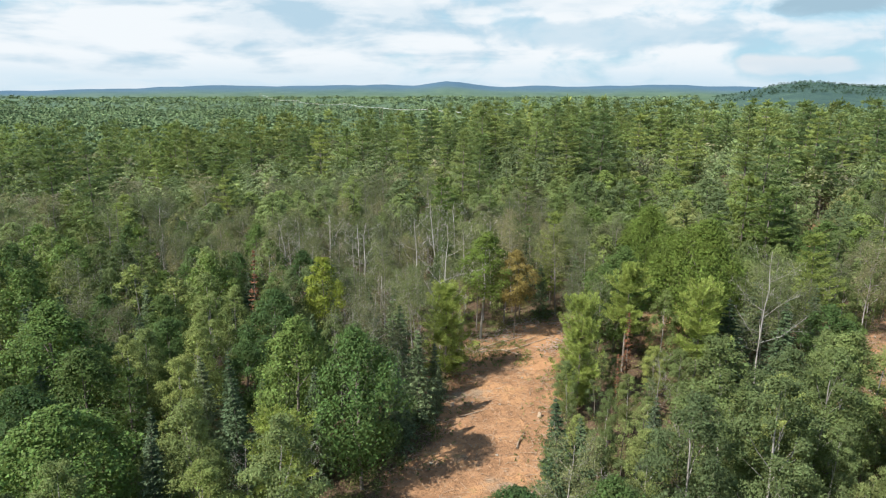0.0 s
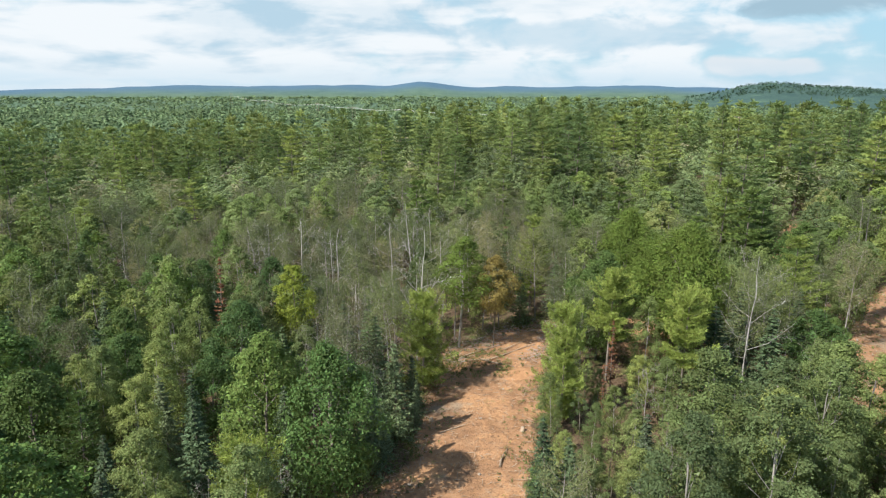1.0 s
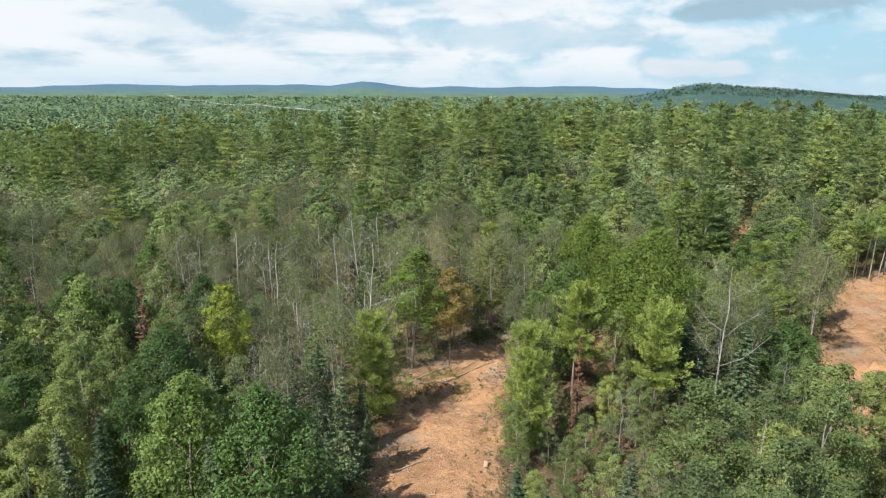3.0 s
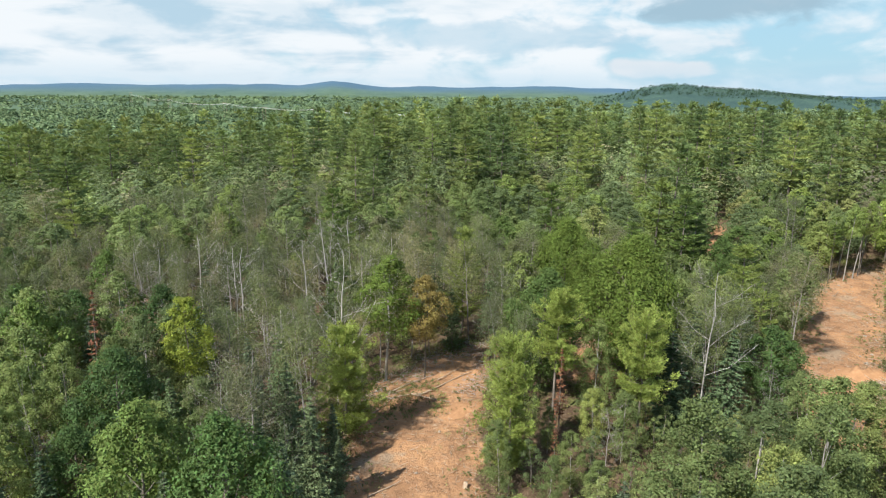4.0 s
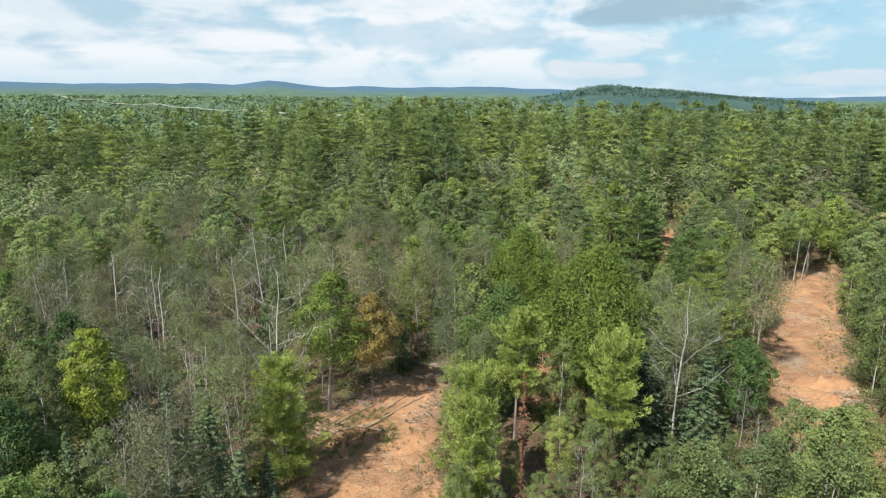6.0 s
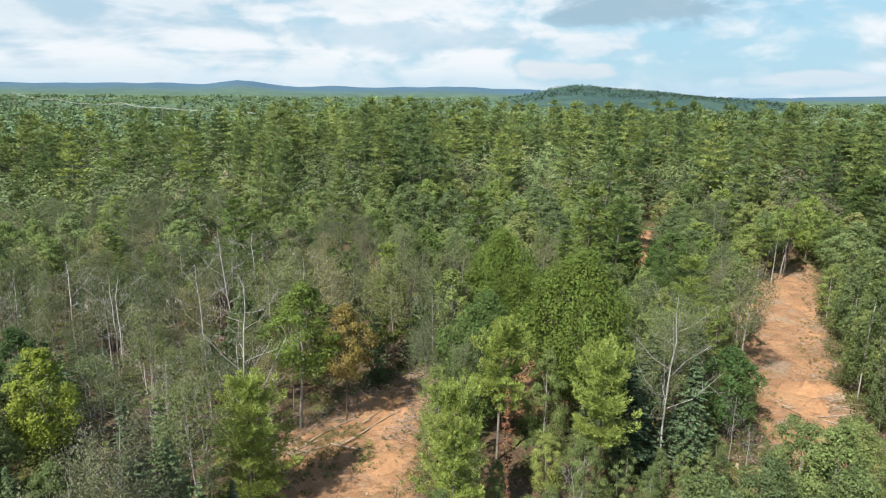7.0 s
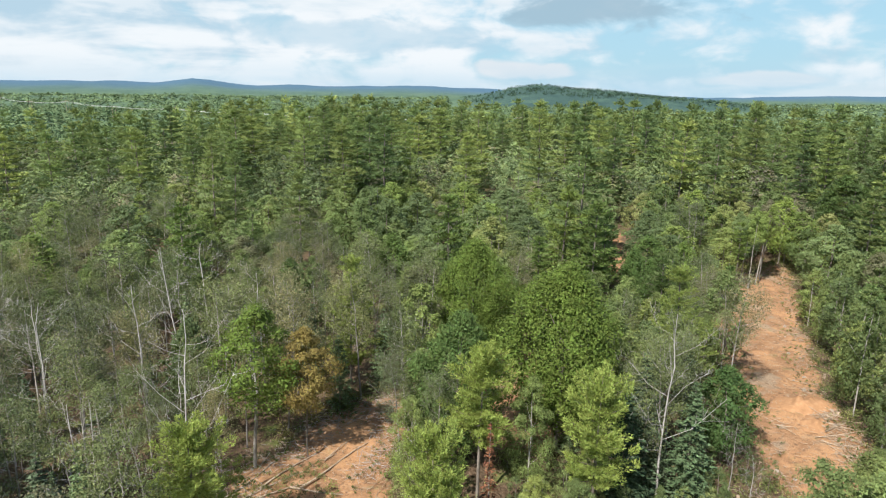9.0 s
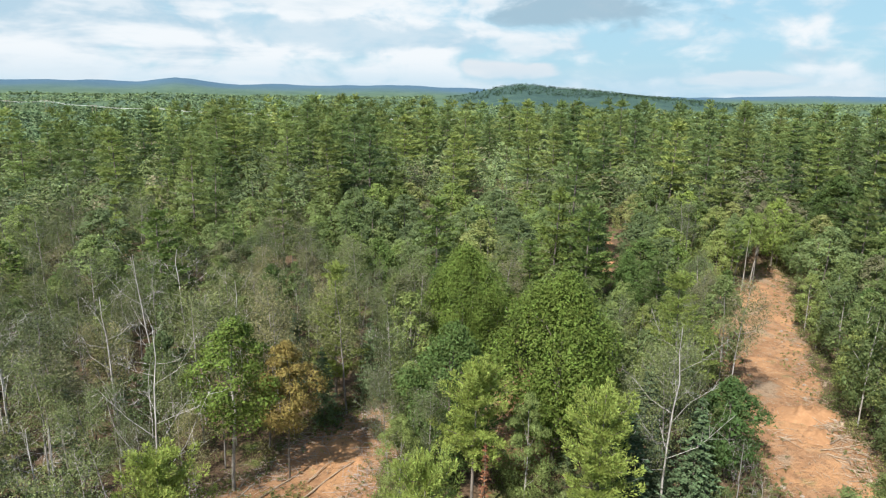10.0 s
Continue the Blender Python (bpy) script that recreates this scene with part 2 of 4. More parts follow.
def mesh_of(name, verts, faces, mat, flat=True):
    """A mesh from arrays; every face has as many corners."""
    verts, faces = np.asarray(verts, np.float32), np.asarray(faces, np.int32)
    me = bpy.data.meshes.new(name)
    me.vertices.add(len(verts))
    me.vertices.foreach_set("co", verts.ravel())
    n, k = faces.shape
    me.loops.add(n * k)
    me.loops.foreach_set("vertex_index", faces.ravel())
    me.polygons.add(n)
    me.polygons.foreach_set("loop_start", np.arange(n, dtype=np.int32) * k)
    me.polygons.foreach_set("use_smooth", np.full(n, not flat))
    me.update(calc_edges=True)
    me.validate()
    me.materials.append(mat)
    return me


# ---- ground, out to the horizon ----
def ground_material():
    m, g = material("forest_floor")
    where = g.node("ShaderNodeTexCoord").outputs["Object"]
    bare = g.node("ShaderNodeAttribute")
    bare.attribute_name = "bare"
    far = g.node("ShaderNodeAttribute")
    far.attribute_name = "wooded_haze"
    cloud_shade = g.node("ShaderNodeAttribute")
    cloud_shade.attribute_name = "cloud_shade"
    fine = g.noise(where, 2.6, 8.0, 0.7)
    mid = g.noise(where, 0.33, 5.0, 0.6)
    litter = g.ramp(fine, [(0.3, (0.06, 0.04, 0.025)), (0.5, (0.12, 0.08, 0.05)), (0.7, (0.21, 0.15, 0.10))])
    litter = g.mix(g.remap(mid, 0.5, 0.68), litter, g.ramp(fine, [(0.35, (0.07, 0.09, 0.025)), (0.7, (0.17, 0.19, 0.06))]))
    dirt = g.ramp(g.noise(where, 0.5, 7.0, 0.65), [(0.3, (0.23, 0.125, 0.066)), (0.52, (0.33, 0.182, 0.095)), (0.72, (0.41, 0.25, 0.142))])
    dirt = g.mix(g.remap(g.noise(where, 0.16, 4.0, 0.65), 0.50, 0.60, 0.0, 0.9), dirt, rgb(0.45, 0.25, 0.125))
    dirt = g.mix(g.remap(g.noise(where, 0.11, 4.0, 0.7), 0.56, 0.66, 0.0, 0.75), dirt, rgb(0.30, 0.235, 0.165))
    dirt = g.mix(g.remap(g.noise(where, 0.27, 5.0, 0.7), 0.60, 0.68, 0.0, 0.5), dirt, rgb(0.20, 0.19, 0.08))
    chips = g.remap(g.noise(where, 3.6, 7.0, 0.8), 0.55, 0.64)
    dirt = g.mix(g.math("MULTIPLY", chips, g.remap(mid, 0.36, 0.56, 0.1, 0.7)), dirt, rgb(0.46, 0.345, 0.235))
    dirt = g.mix(g.remap(g.noise(where, 1.7, 7.0, 0.75), 0.53, 0.64, 0.0, 0.8), dirt, rgb(0.17, 0.10, 0.06))
    edge = g.math("ADD", bare.outputs["Fac"], g.math("MULTIPLY", g.math("SUBTRACT", g.noise(where, 0.6, 5.0, 0.65), 0.5), 0.9))
    c = g.mix(g.remap(edge, 0.28, 0.6), litter, dirt)
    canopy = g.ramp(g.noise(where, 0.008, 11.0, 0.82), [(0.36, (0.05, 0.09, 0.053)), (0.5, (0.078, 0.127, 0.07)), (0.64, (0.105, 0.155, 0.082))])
    # darker canopy for the near hill: a cloud's shadow painted into the colour
    shaded_canopy = g.ramp(g.noise(where, 0.012, 9.0, 0.8), [(0.36, (0.022, 0.05, 0.04)), (0.56, (0.045, 0.085, 0.06)), (0.7, (0.09, 0.14, 0.075))])
    canopy = g.mix(cloud_shade.outputs["Fac"], canopy, shaded_canopy)
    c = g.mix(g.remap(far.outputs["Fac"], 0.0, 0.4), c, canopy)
    # haze over the far hills, put into the base colour as blue
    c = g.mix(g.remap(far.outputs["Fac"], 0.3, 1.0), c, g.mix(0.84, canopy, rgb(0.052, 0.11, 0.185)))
    h = g.math("ADD", g.noise(where, 1.1, 8.0, 0.7), g.math("MULTIPLY", g.noise(where, 5.0, 5.0, 0.7), 0.35))
    surface(g, c, 0.92, h, 0.75, 0.5, 0.2)
    return m


def build_ground():
    rings = np.concatenate([np.linspace(0.05, 130, 150), 130 * (4900 / 130) ** (np.arange(1, 131) / 130.0)])
    turns = 288
    a = np.arange(turns) * 2 * np.pi / turns
    cx, cy = 20.0, 72.0
    x = cx + np.outer(rings, np.sin(a))
    y = cy + np.outer(rings, np.cos(a))
    inside = cleared(x, y)
    z = ground_z(x, y)
    rough = smooth(inside, -1.5, 1.0)
    z = z + rough * (0.10 * waves(x, y, 2.6, 21) + 0.12 * waves(x, y, 6, 22) - 0.18) + (1 - rough) * 0.12 * waves(x, y, 3.5, 23) * (rings[:, None] < 200)
    v = np.stack([x, y, z], -1).reshape(-1, 3)
    i, j = np.meshgrid(np.arange(len(rings) - 1), np.arange(turns), indexing="ij")
    k = (j + 1) % turns
    f = np.stack([i * turns + j, i * turns + k, (i + 1) * turns + k, (i + 1) * turns + j], -1).reshape(-1, 4)
    f = f[:, ::-1]
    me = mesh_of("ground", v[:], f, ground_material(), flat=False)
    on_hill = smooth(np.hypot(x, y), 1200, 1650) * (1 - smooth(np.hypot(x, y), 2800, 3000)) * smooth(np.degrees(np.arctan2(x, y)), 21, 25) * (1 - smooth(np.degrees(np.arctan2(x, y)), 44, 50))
    # woods from 300 m on, painted haze from 3 km on
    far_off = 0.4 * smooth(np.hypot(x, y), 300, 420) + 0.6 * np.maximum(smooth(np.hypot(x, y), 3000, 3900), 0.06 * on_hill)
    # the last mask holds the painted cloud shade on the near hill's upper slopes
    for name, values in (("bare", smooth(inside, -2.0, 2.0)), ("wooded_haze", far_off), ("cloud_shade", on_hill * smooth(z, -9, 3))):
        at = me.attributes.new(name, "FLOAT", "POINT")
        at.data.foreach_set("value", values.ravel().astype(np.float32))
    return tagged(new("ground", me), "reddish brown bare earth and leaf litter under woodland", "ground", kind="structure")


build_ground()


# ---- trees ----
RNG = np.random.RandomState(7)


def unit(v):
    return v / np.maximum(np.linalg.norm(v, axis=-1, keepdims=True), 1e-6)


def leaves(places, ways, length, width, fold=0.25, rng=RNG, jitter=0.5, facing=None):
    """Three-cornered leaves at places, each pointing along its way; facing: which way their upper sides look."""
    n = len(places)
    d = unit(ways + rng.normal(0, jitter, (n, 3)))
    up = rng.normal(0, 1, (n, 3)) if facing is None else facing + rng.normal(0, 0.42, (n, 3))
    side = unit(np.cross(d, unit(up)))
    s = rng.uniform(0.6, 1.4, (n, 1))
    L, W = length * s, width * s * rng.uniform(0.75, 1.25, (n, 1))
    skew = rng.uniform(-0.3, 0.3, (n, 1))
    v = np.stack([places - d * L * 0.4 + side * W * (0.5 + skew), places - d * L * 0.4 - side * W * (0.5 - skew), places + d * L * 0.6], 1).reshape(-1, 3)
    return v, np.arange(3 * n).reshape(n, 3)


def slivers(places, ways, length, width, rng):
    """Fine straight twigs, as narrow four-cornered slivers."""
    n = len(places)
    d = unit(ways + rng.normal(0, 0.2, (n, 3)))
    side = unit(np.cross(d, rng.normal(0, 1, (n, 3)))) * width * 0.5
    end = d * length * rng.uniform(0.5, 1.3, (n, 1))
    v = np.stack([places - side, places + side, places + end + side * 0.4, places + end - side * 0.4], 1).reshape(-1, 3)
    return v, np.arange(4 * n).reshape(n, 4)


def tube(points, radii, sides=6):
    """A tapered, bent stem of quads."""
    points = np.asarray(points, float)
    n = len(points)
    d = unit(np.gradient(points, axis=0))
    ref = np.where(np.abs(d[:, 2:3]) > 0.9, np.array([[1.0, 0, 0]]), np.array([[0, 0, 1.0]]))
    u = unit(np.cross(d, ref))
    w = np.cross(d, u)
    a = np.arange(sides) * 2 * np.pi / sides
    ring = u[:, None] * np.cos(a)[None, :, None] + w[:, None] * np.sin(a)[None, :, None]
    v = (points[:, None] + ring * np.asarray(radii, float)[:, None, None]).reshape(-1, 3)
    i, j = np.meshgrid(np.arange(n - 1), np.arange(sides), indexing="ij")
    k = (j + 1) % sides
    f = np.stack([i * sides + j, i * sides + k, (i + 1) * sides + k, (i + 1) * sides + j], -1).reshape(-1, 4)
    return v, f


def joined(pieces):
    vs, fs, at = [], [], 0
    for v, f in pieces:
        vs.append(v), fs.append(f + at)
        at += len(v)
    return np.concatenate(vs), np.concatenate(fs)


def stem(height, radius, lean=0.02, rng=RNG, parts=7, sides=6):
    h = np.linspace(0, 1, parts)
    wob = np.cumsum(rng.normal(0, lean, (parts, 2)), 0) * height * 0.35
    wob -= wob[0]
    p = np.column_stack([wob * h[:, None], h * height])
    p[0, 2] = -0.3
    return p, radius * (1.02 - h) ** 0.8 + 0.012


def along(points, h):
    t = np.linspace(0, 1, len(points))
    return np.array([np.interp(h, t, points[:, i]) for i in range(3)])


def limb(a, b, radius, rng, sag=0.1, sides=4):
    m = (a + b) / 2 + rng.normal(0, 0.08, 3) * np.linalg.norm(b - a) + np.array((0, 0, -sag * np.linalg.norm(b - a)))
    return tube([a, m, b], [radius, radius * 0.6, radius * 0.18 + 0.006], sides)


def broadleaf(seed, height, spread, low, clumps, per, leaf, trunk_r, loose=0.75, limbs=9, top=0.8, inner=8, lump=1.0, tidy=False):
    """A leafy tree: (trunk with limbs), (crown of leaf sprays in uneven clumps)."""
    rng = np.random.RandomState(seed)
    p, r = stem(height * 0.93, trunk_r, 0.03, rng)
    wood = [tube(p, r)]
    crown = []
    ch = height * (1 - low)
    middle = np.array((0, 0, height * (low + (1 - low) * 0.42)))
    lobes = rng.uniform(0.72, 1.12, 7)
    ends = []
    for i in range(clumps):
        h = (i + rng.uniform(0, 1)) / clumps
        a = i * 2.4 + rng.uniform(-0.6, 0.6)
        wide = spread * (math.sin(math.pi * min(1, h * 0.80 + 0.17)) ** top) * rng.uniform(0.55, 0.95) ** 0.6 * lobes[int(a / 6.283 * 7 + h * 2) % 7]
        size = spread * rng.uniform(0.24, 0.42) * (1.1 - 0.45 * h) * lump
        wide = max(0.0, wide - size * 0.55)
        c = along(p, min(1, (low + (1 - low) * h) / 0.93 * 0.98)) * np.array((1, 1, 0)) + np.array((math.cos(a) * wide, math.sin(a) * wide, height * low + ch * h * 0.95))
        ends.append(c)
        out = unit(c - middle)
        n = max(1, int(per * rng.uniform(0.7, 1.3)))
        d = unit(rng.normal(0, 1, (n, 3)) + out * 0.9 + np.array((0, 0, 0.6)))
        rad = size * rng.uniform(loose, 1.12, (n, 1)) * rng.uniform(0.8, 1.2, (n, 1))
        crown.append(leaves(c + d * rad * np.array((1, 1, 0.8)), unit(np.cross(d, rng.normal(0, 1, (n, 3)))) + np.array((0, 0, -0.3)), leaf, leaf * 0.72, 0.15, rng, 0.5, (d * 0.5 + out * 1.6 + np.array((0, 0, 0.5))) * 1.3 if tidy else d * 0.8 + out * 0.5 + np.array((0, 0, 0.3))))
        if inner:
            crown.append(leaves(c + rng.normal(0, 0.26, (inner, 3)) * size, rng.normal(0, 1, (inner, 3)), min(size * 0.5, leaf * 2.2), min(size * 0.42, leaf * 1.8), 0.2, rng))
    for c in ends[:: max(1, len(ends) // limbs)] if limbs else ():
        h0 = max(low * 0.8, (c[2] / height) - 0.16)
        wood.append(limb(along(p, min(0.97, h0)), c, trunk_r * 0.32, rng, -0.04))
    return joined(wood), joined(crown)


def plumes(places, ways, length, width, count, blade, rng, flat=0.6):
    """Bushy needle plumes: blades that stand out round an axis and lean towards its tip."""
    n = len(places) * count
    P, A, s = np.repeat(places, count, 0), np.repeat(ways, count, 0), np.repeat(rng.uniform(0.7, 1.25, (len(places), 1)), count, 0)
    r = rng.normal(0, 1, (n, 3))
    r = unit(r - (r * A).sum(1, keepdims=True) * A) * np.array((1, 1, flat))
    t = rng.uniform(-0.5, 0.5, (n, 1))
    at = P + A * t * length * s + r * width * s * rng.uniform(0.15, 0.5, (n, 1)) * (1.1 - np.abs(t + 0.1))
    d = unit(A * 0.8 + r * 0.9 + np.array((0, 0, 0.22)) + rng.normal(0, 0.2, (n, 3)))
    side = unit(np.cross(d, r + np.array((0, 0, 0.35)) + rng.normal(0, 0.35, (n, 3)))) * blade * 0.23 * rng.uniform(0.7, 1.3, (n, 1))
    end = at + d * blade * rng.uniform(0.6, 1.3, (n, 1))
    return np.stack([at - side, at + side, end], 1).reshape(-1, 3), np.arange(3 * n).reshape(n, 3)


def plume_pine(seed, height, spread, low, whorls, arms, per_bough, count, plume, blade, trunk_r, point=0.6, ragged=0.4, lift=0.3, flat=0.6):
    """A white pine whose boughs sweep up and end in bushy plumes, uneven in reach."""
    rng = np.random.RandomState(seed)
    p, r = stem(height * 0.97, trunk_r, 0.01, rng)
    wood, places, ways = [tube(p, r)], [], []
    lean = rng.uniform(0, 6.28)
    for i in range(whorls):
        h = min(0.96, (i + rng.uniform(0, 0.7)) / whorls)
        reach = spread * ((1 - h) ** point) * (0.6 + 0.4 * min(1, h * 4 + 0.15)) + 0.12
        turn = rng.uniform(0, 6.28)
        for j in range(arms):
            if rng.uniform() < 0.35 * ragged:
                continue
            a = turn + j * 6.283 / arms + rng.normal(0, 0.25)
            L = reach * rng.uniform(1 - ragged, 1.15) * (1 + 0.18 * ragged * math.cos(a - lean))
            out, across = np.array((math.cos(a), math.sin(a), 0)), np.array((-math.sin(a), math.cos(a), 0))
            rise = lift * (0.35 + h) * L
            base = along(p, low + (1 - low) * h)
            wood.append(tube([base, base + out * L * 0.5 + np.array((0, 0, rise * 0.22)), base + out * L * 0.95 + np.array((0, 0, rise * 0.85))], [trunk_r * 0.24 * (1.1 - h), trunk_r * 0.14, 0.008], 3))
            n = max(1, int(round(per_bough * (L / spread) ** 0.8)))
            for t in np.clip((np.arange(n) + rng.uniform(0.35, 1.0, n)) / n, 0.28, 1.0):
                places.append(base + out * L * t + np.array((0, 0, rise * t * t)) + across * rng.normal(0, 0.16) * L * (1.2 - 0.6 * t))
                ways.append(unit(out + across * rng.normal(0, 0.45) + np.array((0, 0, lift * (0.4 + h) * 1.6 * t))))
    top = along(p, 0.99)
    for _ in range(3):
        places.append(top + rng.normal(0, 0.12, 3) * plume + np.array((0, 0, -0.25 * plume)))
        ways.append(unit(rng.normal(0, 0.3, 3) + np.array((0, 0, 1.0))))
    return joined(wood), plumes(np.array(places), np.array(ways), plume, plume * 0.75, count, blade, rng, flat)


def spruce(seed, height, spread, low, whorls, arms, sprays, leaf, trunk_r, droop=0.25):
    """A spruce or fir: a narrow cone of drooping boughs, close set."""
    rng = np.random.RandomState(seed)
    p, r = stem(height, trunk_r, 0.006, rng)
    wood, crown = [tube(p, r)], []
    for i in range(whorls):
        h = (i + rng.uniform(0, 0.6)) / whorls
        reach = spread * (1 - h) ** 0.85 + 0.06
        for j in range(arms):
            a = j * 6.283 / arms + i * 1.9 + rng.normal(0, 0.25)
            L = reach * rng.uniform(0.7, 1.15)
            out = np.array((math.cos(a), math.sin(a), 0))
            base = along(p, low + (1 - low) * h)
            n = max(2, int(sprays * (0.35 + 0.75 * L / spread)))
            t = rng.uniform(0.15, 1.0, n)
            across = np.array((-out[1], out[0], 0))
            pos = base + out * (t * L)[:, None] + np.array((0, 0, 1)) * ((-droop * t + 0.22 * t * t) * L)[:, None] + across * (rng.normal(0, 0.16, n) * L * (1.2 - t))[:, None]
            crown.append(leaves(pos, out * 0.8 + across * rng.choice((-0.7, 0.7), (n, 1)) + np.array((0, 0, -0.15)), leaf, leaf * 0.55, 0.15, rng, 0.25))
    crown.append(leaves(along(p, 0.98) + rng.normal(0, 0.04, (4, 3)), np.tile((0, 0, 1.0), (4, 1)), leaf, leaf * 0.3, 0.1, rng, 0.2))
    return joined(wood), joined(crown)


def bare(seed, height, spread, trunk_r, limbs=8, twigs=5, fork=0.35, fine=60, straight=0.03):
    """A leafless tree: crooked limbs, side branches, and a haze of fine twigs."""
    rng = np.random.RandomState(seed)
    p, r = stem(height, trunk_r, straight, rng, 9)
    wood, ends = [tube(p, r)], []
    for i in range(limbs):
        h = fork + (0.95 - fork) * (i + rng.uniform(0, 1)) / limbs
        a = i * 2.4 + rng.uniform(-0.5, 0.5)
        L = spread * rng.uniform(0.5, 1.1) * (1.25 - 0.75 * h)
        base = along(p, h)
        mid = base + np.array((math.cos(a) * L * 0.5, math.sin(a) * L * 0.5, L * rng.uniform(0.1, 0.5)))
        tip = mid + np.array((math.cos(a + rng.normal(0, 0.4)) * L * 0.5, math.sin(a + rng.normal(0, 0.4)) * L * 0.5, L * rng.uniform(0.2, 0.75)))
        rr = trunk_r * 0.42 * (1.2 - h)
        wood.append(tube([base, mid, tip], [rr, rr * 0.65, rr * 0.2 + 0.006], 4))
        for _ in range(twigs):
            t = rng.uniform(0.35, 1.0)
            b = base + (mid - base) * min(1, t * 2) + (tip - mid) * max(0, t * 2 - 1)
            e = b + unit(rng.normal(0, 1, 3) + np.array((math.cos(a), math.sin(a), 0.9))) * L * rng.uniform(0.18, 0.45)
            wood.append(tube([b, (b + e) / 2 + rng.normal(0, 0.04, 3) * L, e], [rr * 0.4, rr * 0.28, 0.006], 3))
            ends.append(e)
    ends = np.array(ends)
    pick = ends[rng.randint(0, len(ends), fine)] + rng.normal(0, 0.25, (fine, 3))
    wood.append(slivers(pick, rng.normal(0, 0.5, (fine, 3)) + np.array((0, 0, 0.8)), 0.6, 0.017, rng))
    return joined(wood), ends


def sparse_tree(seed, height, spread, trunk_r, leaves_n, leaf, limbs=10, twigs=5, fine=70):
    rng = np.random.RandomState(seed + 500)
    wood, ends = bare(seed, height, spread, trunk_r, limbs, twigs, 0.38, fine)
    pick = ends[rng.randint(0, len(ends), leaves_n)] + rng.normal(0, 0.42, (leaves_n, 3))
    return wood, leaves(pick, rng.normal(0, 1, (leaves_n, 3)), leaf, leaf * 0.66, 0.2, rng)


# Each kind: name, label, category, crown material, wood material, meshes at three depths of detail
KINDS = {}


def kind(key, name, label, leaf_mat, wood_mat, makers, tall):
    KINDS[key] = {"name": name, "label": label, "tall": tall, "sets": []}
    for make in makers:
        models = []
        for wood, crown in make:
            w = mesh_of(name + "_trunk", *wood, M[wood_mat], flat=False)
            c = mesh_of(name + "_crown", *crown, M[leaf_mat]) if crown is not None else None
            models.append((w, c))
        KINDS[key]["sets"].append(models)


def wood_only(maker):
    return [(w, None) for w, _ in maker]


kind("maple", "maple_tree", "leafy green maple with a rounded full crown", "maple", "bark", [
    [broadleaf(10 + i, 13, 4.4, 0.2, 60, 230, 0.18, 0.17, 0.8, inner=22) for i in range(4)],
    [broadleaf(20 + i, 13, 4.4, 0.2, 56, 115, 0.245, 0.17, 0.8, 6, inner=12) for i in range(4)]], 13)
kind("big_maple", "maple_tree", "large leafy green maple with a broad domed crown", "big_maple", "bark", [
    [broadleaf(15 + i, 18, 6.9, 0.26, 130, 300, 0.2, 0.24, 0.82, 14, inner=30) for i in range(2)]], 18)
kind("poplar", "poplar_tree", "grey-green young poplar with a slender loose crown", "poplar", "pale_bark", [
    [broadleaf(30 + i, 12, 2.8, 0.16, 44, 320, 0.112, 0.08, 0.7, top=0.65, inner=26) for i in range(5)],
    [broadleaf(40 + i, 12, 3.0, 0.18, 40, 100, 0.2, 0.08, 0.7, 6, top=0.65, inner=12) for i in range(4)]], 12)
kind("sapling", "sapling", "bushy grey-green hardwood sapling on the cutover", "sapling", "bark", [
    [broadleaf(50 + i, 6, 1.6, 0.05, 26, 110, 0.105, 0.05, 0.6, 0, top=0.6, inner=5) for i in range(5)],
    [broadleaf(60 + i, 6, 1.6, 0.05, 22, 64, 0.15, 0.05, 0.6, 0, top=0.6, inner=5) for i in range(3)]], 6)
kind("sparse", "thinning_hardwood", "half-bare dull hardwood with grey twigs and few leaves", "sparse", "twig", [
    [sparse_tree(70 + i, 13, 3.2, 0.09, 9000, 0.108, 14, 7, 170) for i in range(5)],
    [sparse_tree(80 + i, 13, 3.2, 0.09, 5800, 0.14, 13, 7, 160) for i in range(5)]], 13)
kind("pine", "white_pine", "white pine with layered yellow-green needle boughs", "pine", "bark", [
    [plume_pine(90 + i, 16, 3.9, 0.2, 13, 6, 5, 52, 1.05, 0.28, 0.17, 0.6, 0.45, 0.22, 0.5) for i in range(4)],
    [plume_pine(100 + i, 16, 3.9, 0.2, 12, 6, 4, 40, 1.2, 0.36, 0.17, 0.6, 0.5, 0.22, 0.5) for i in range(4)]], 16)
kind("bright", "young_white_pine", "bright yellow-green young white pine with bushy boughs", "bright", "bark", [
    [plume_pine(110 + i, 12, 3.7, 0.08, 13, 6, 6, 120, 1.15, 0.19, 0.14, 0.36, 0.42, 0.55, 0.8) for i in range(3)]], 12)
kind("plume_top", "young_white_pine", "bright young white pine with a plumed crown on a bare stem", "bright", "bark", [
    [plume_pine(113 + i, 12, 3.1, 0.40, 9, 6, 5, 125, 1.2, 0.19, 0.13, 0.42, 0.5, 0.5, 0.7) for i in range(2)]], 12)
kind("sunny_pine", "white_pine", "yellow-green white pine with bushy layered boughs", "sunny", "bark", [
    [plume_pine(116, 16, 3.6, 0.15, 13, 6, 5, 90, 1.2, 0.21, 0.15, 0.5, 0.5, 0.35, 0.6)]], 16)
kind("spruce", "spruce_tree", "dark blue-green narrow spruce with drooping boughs", "spruce", "bark", [
    [spruce(120 + i, 10, 2.1, 0.03, 30, 8, 34, 0.21, 0.09) for i in range(4)],
    [spruce(130 + i, 10, 2.1, 0.03, 24, 7, 22, 0.29, 0.09) for i in range(3)]], 10)
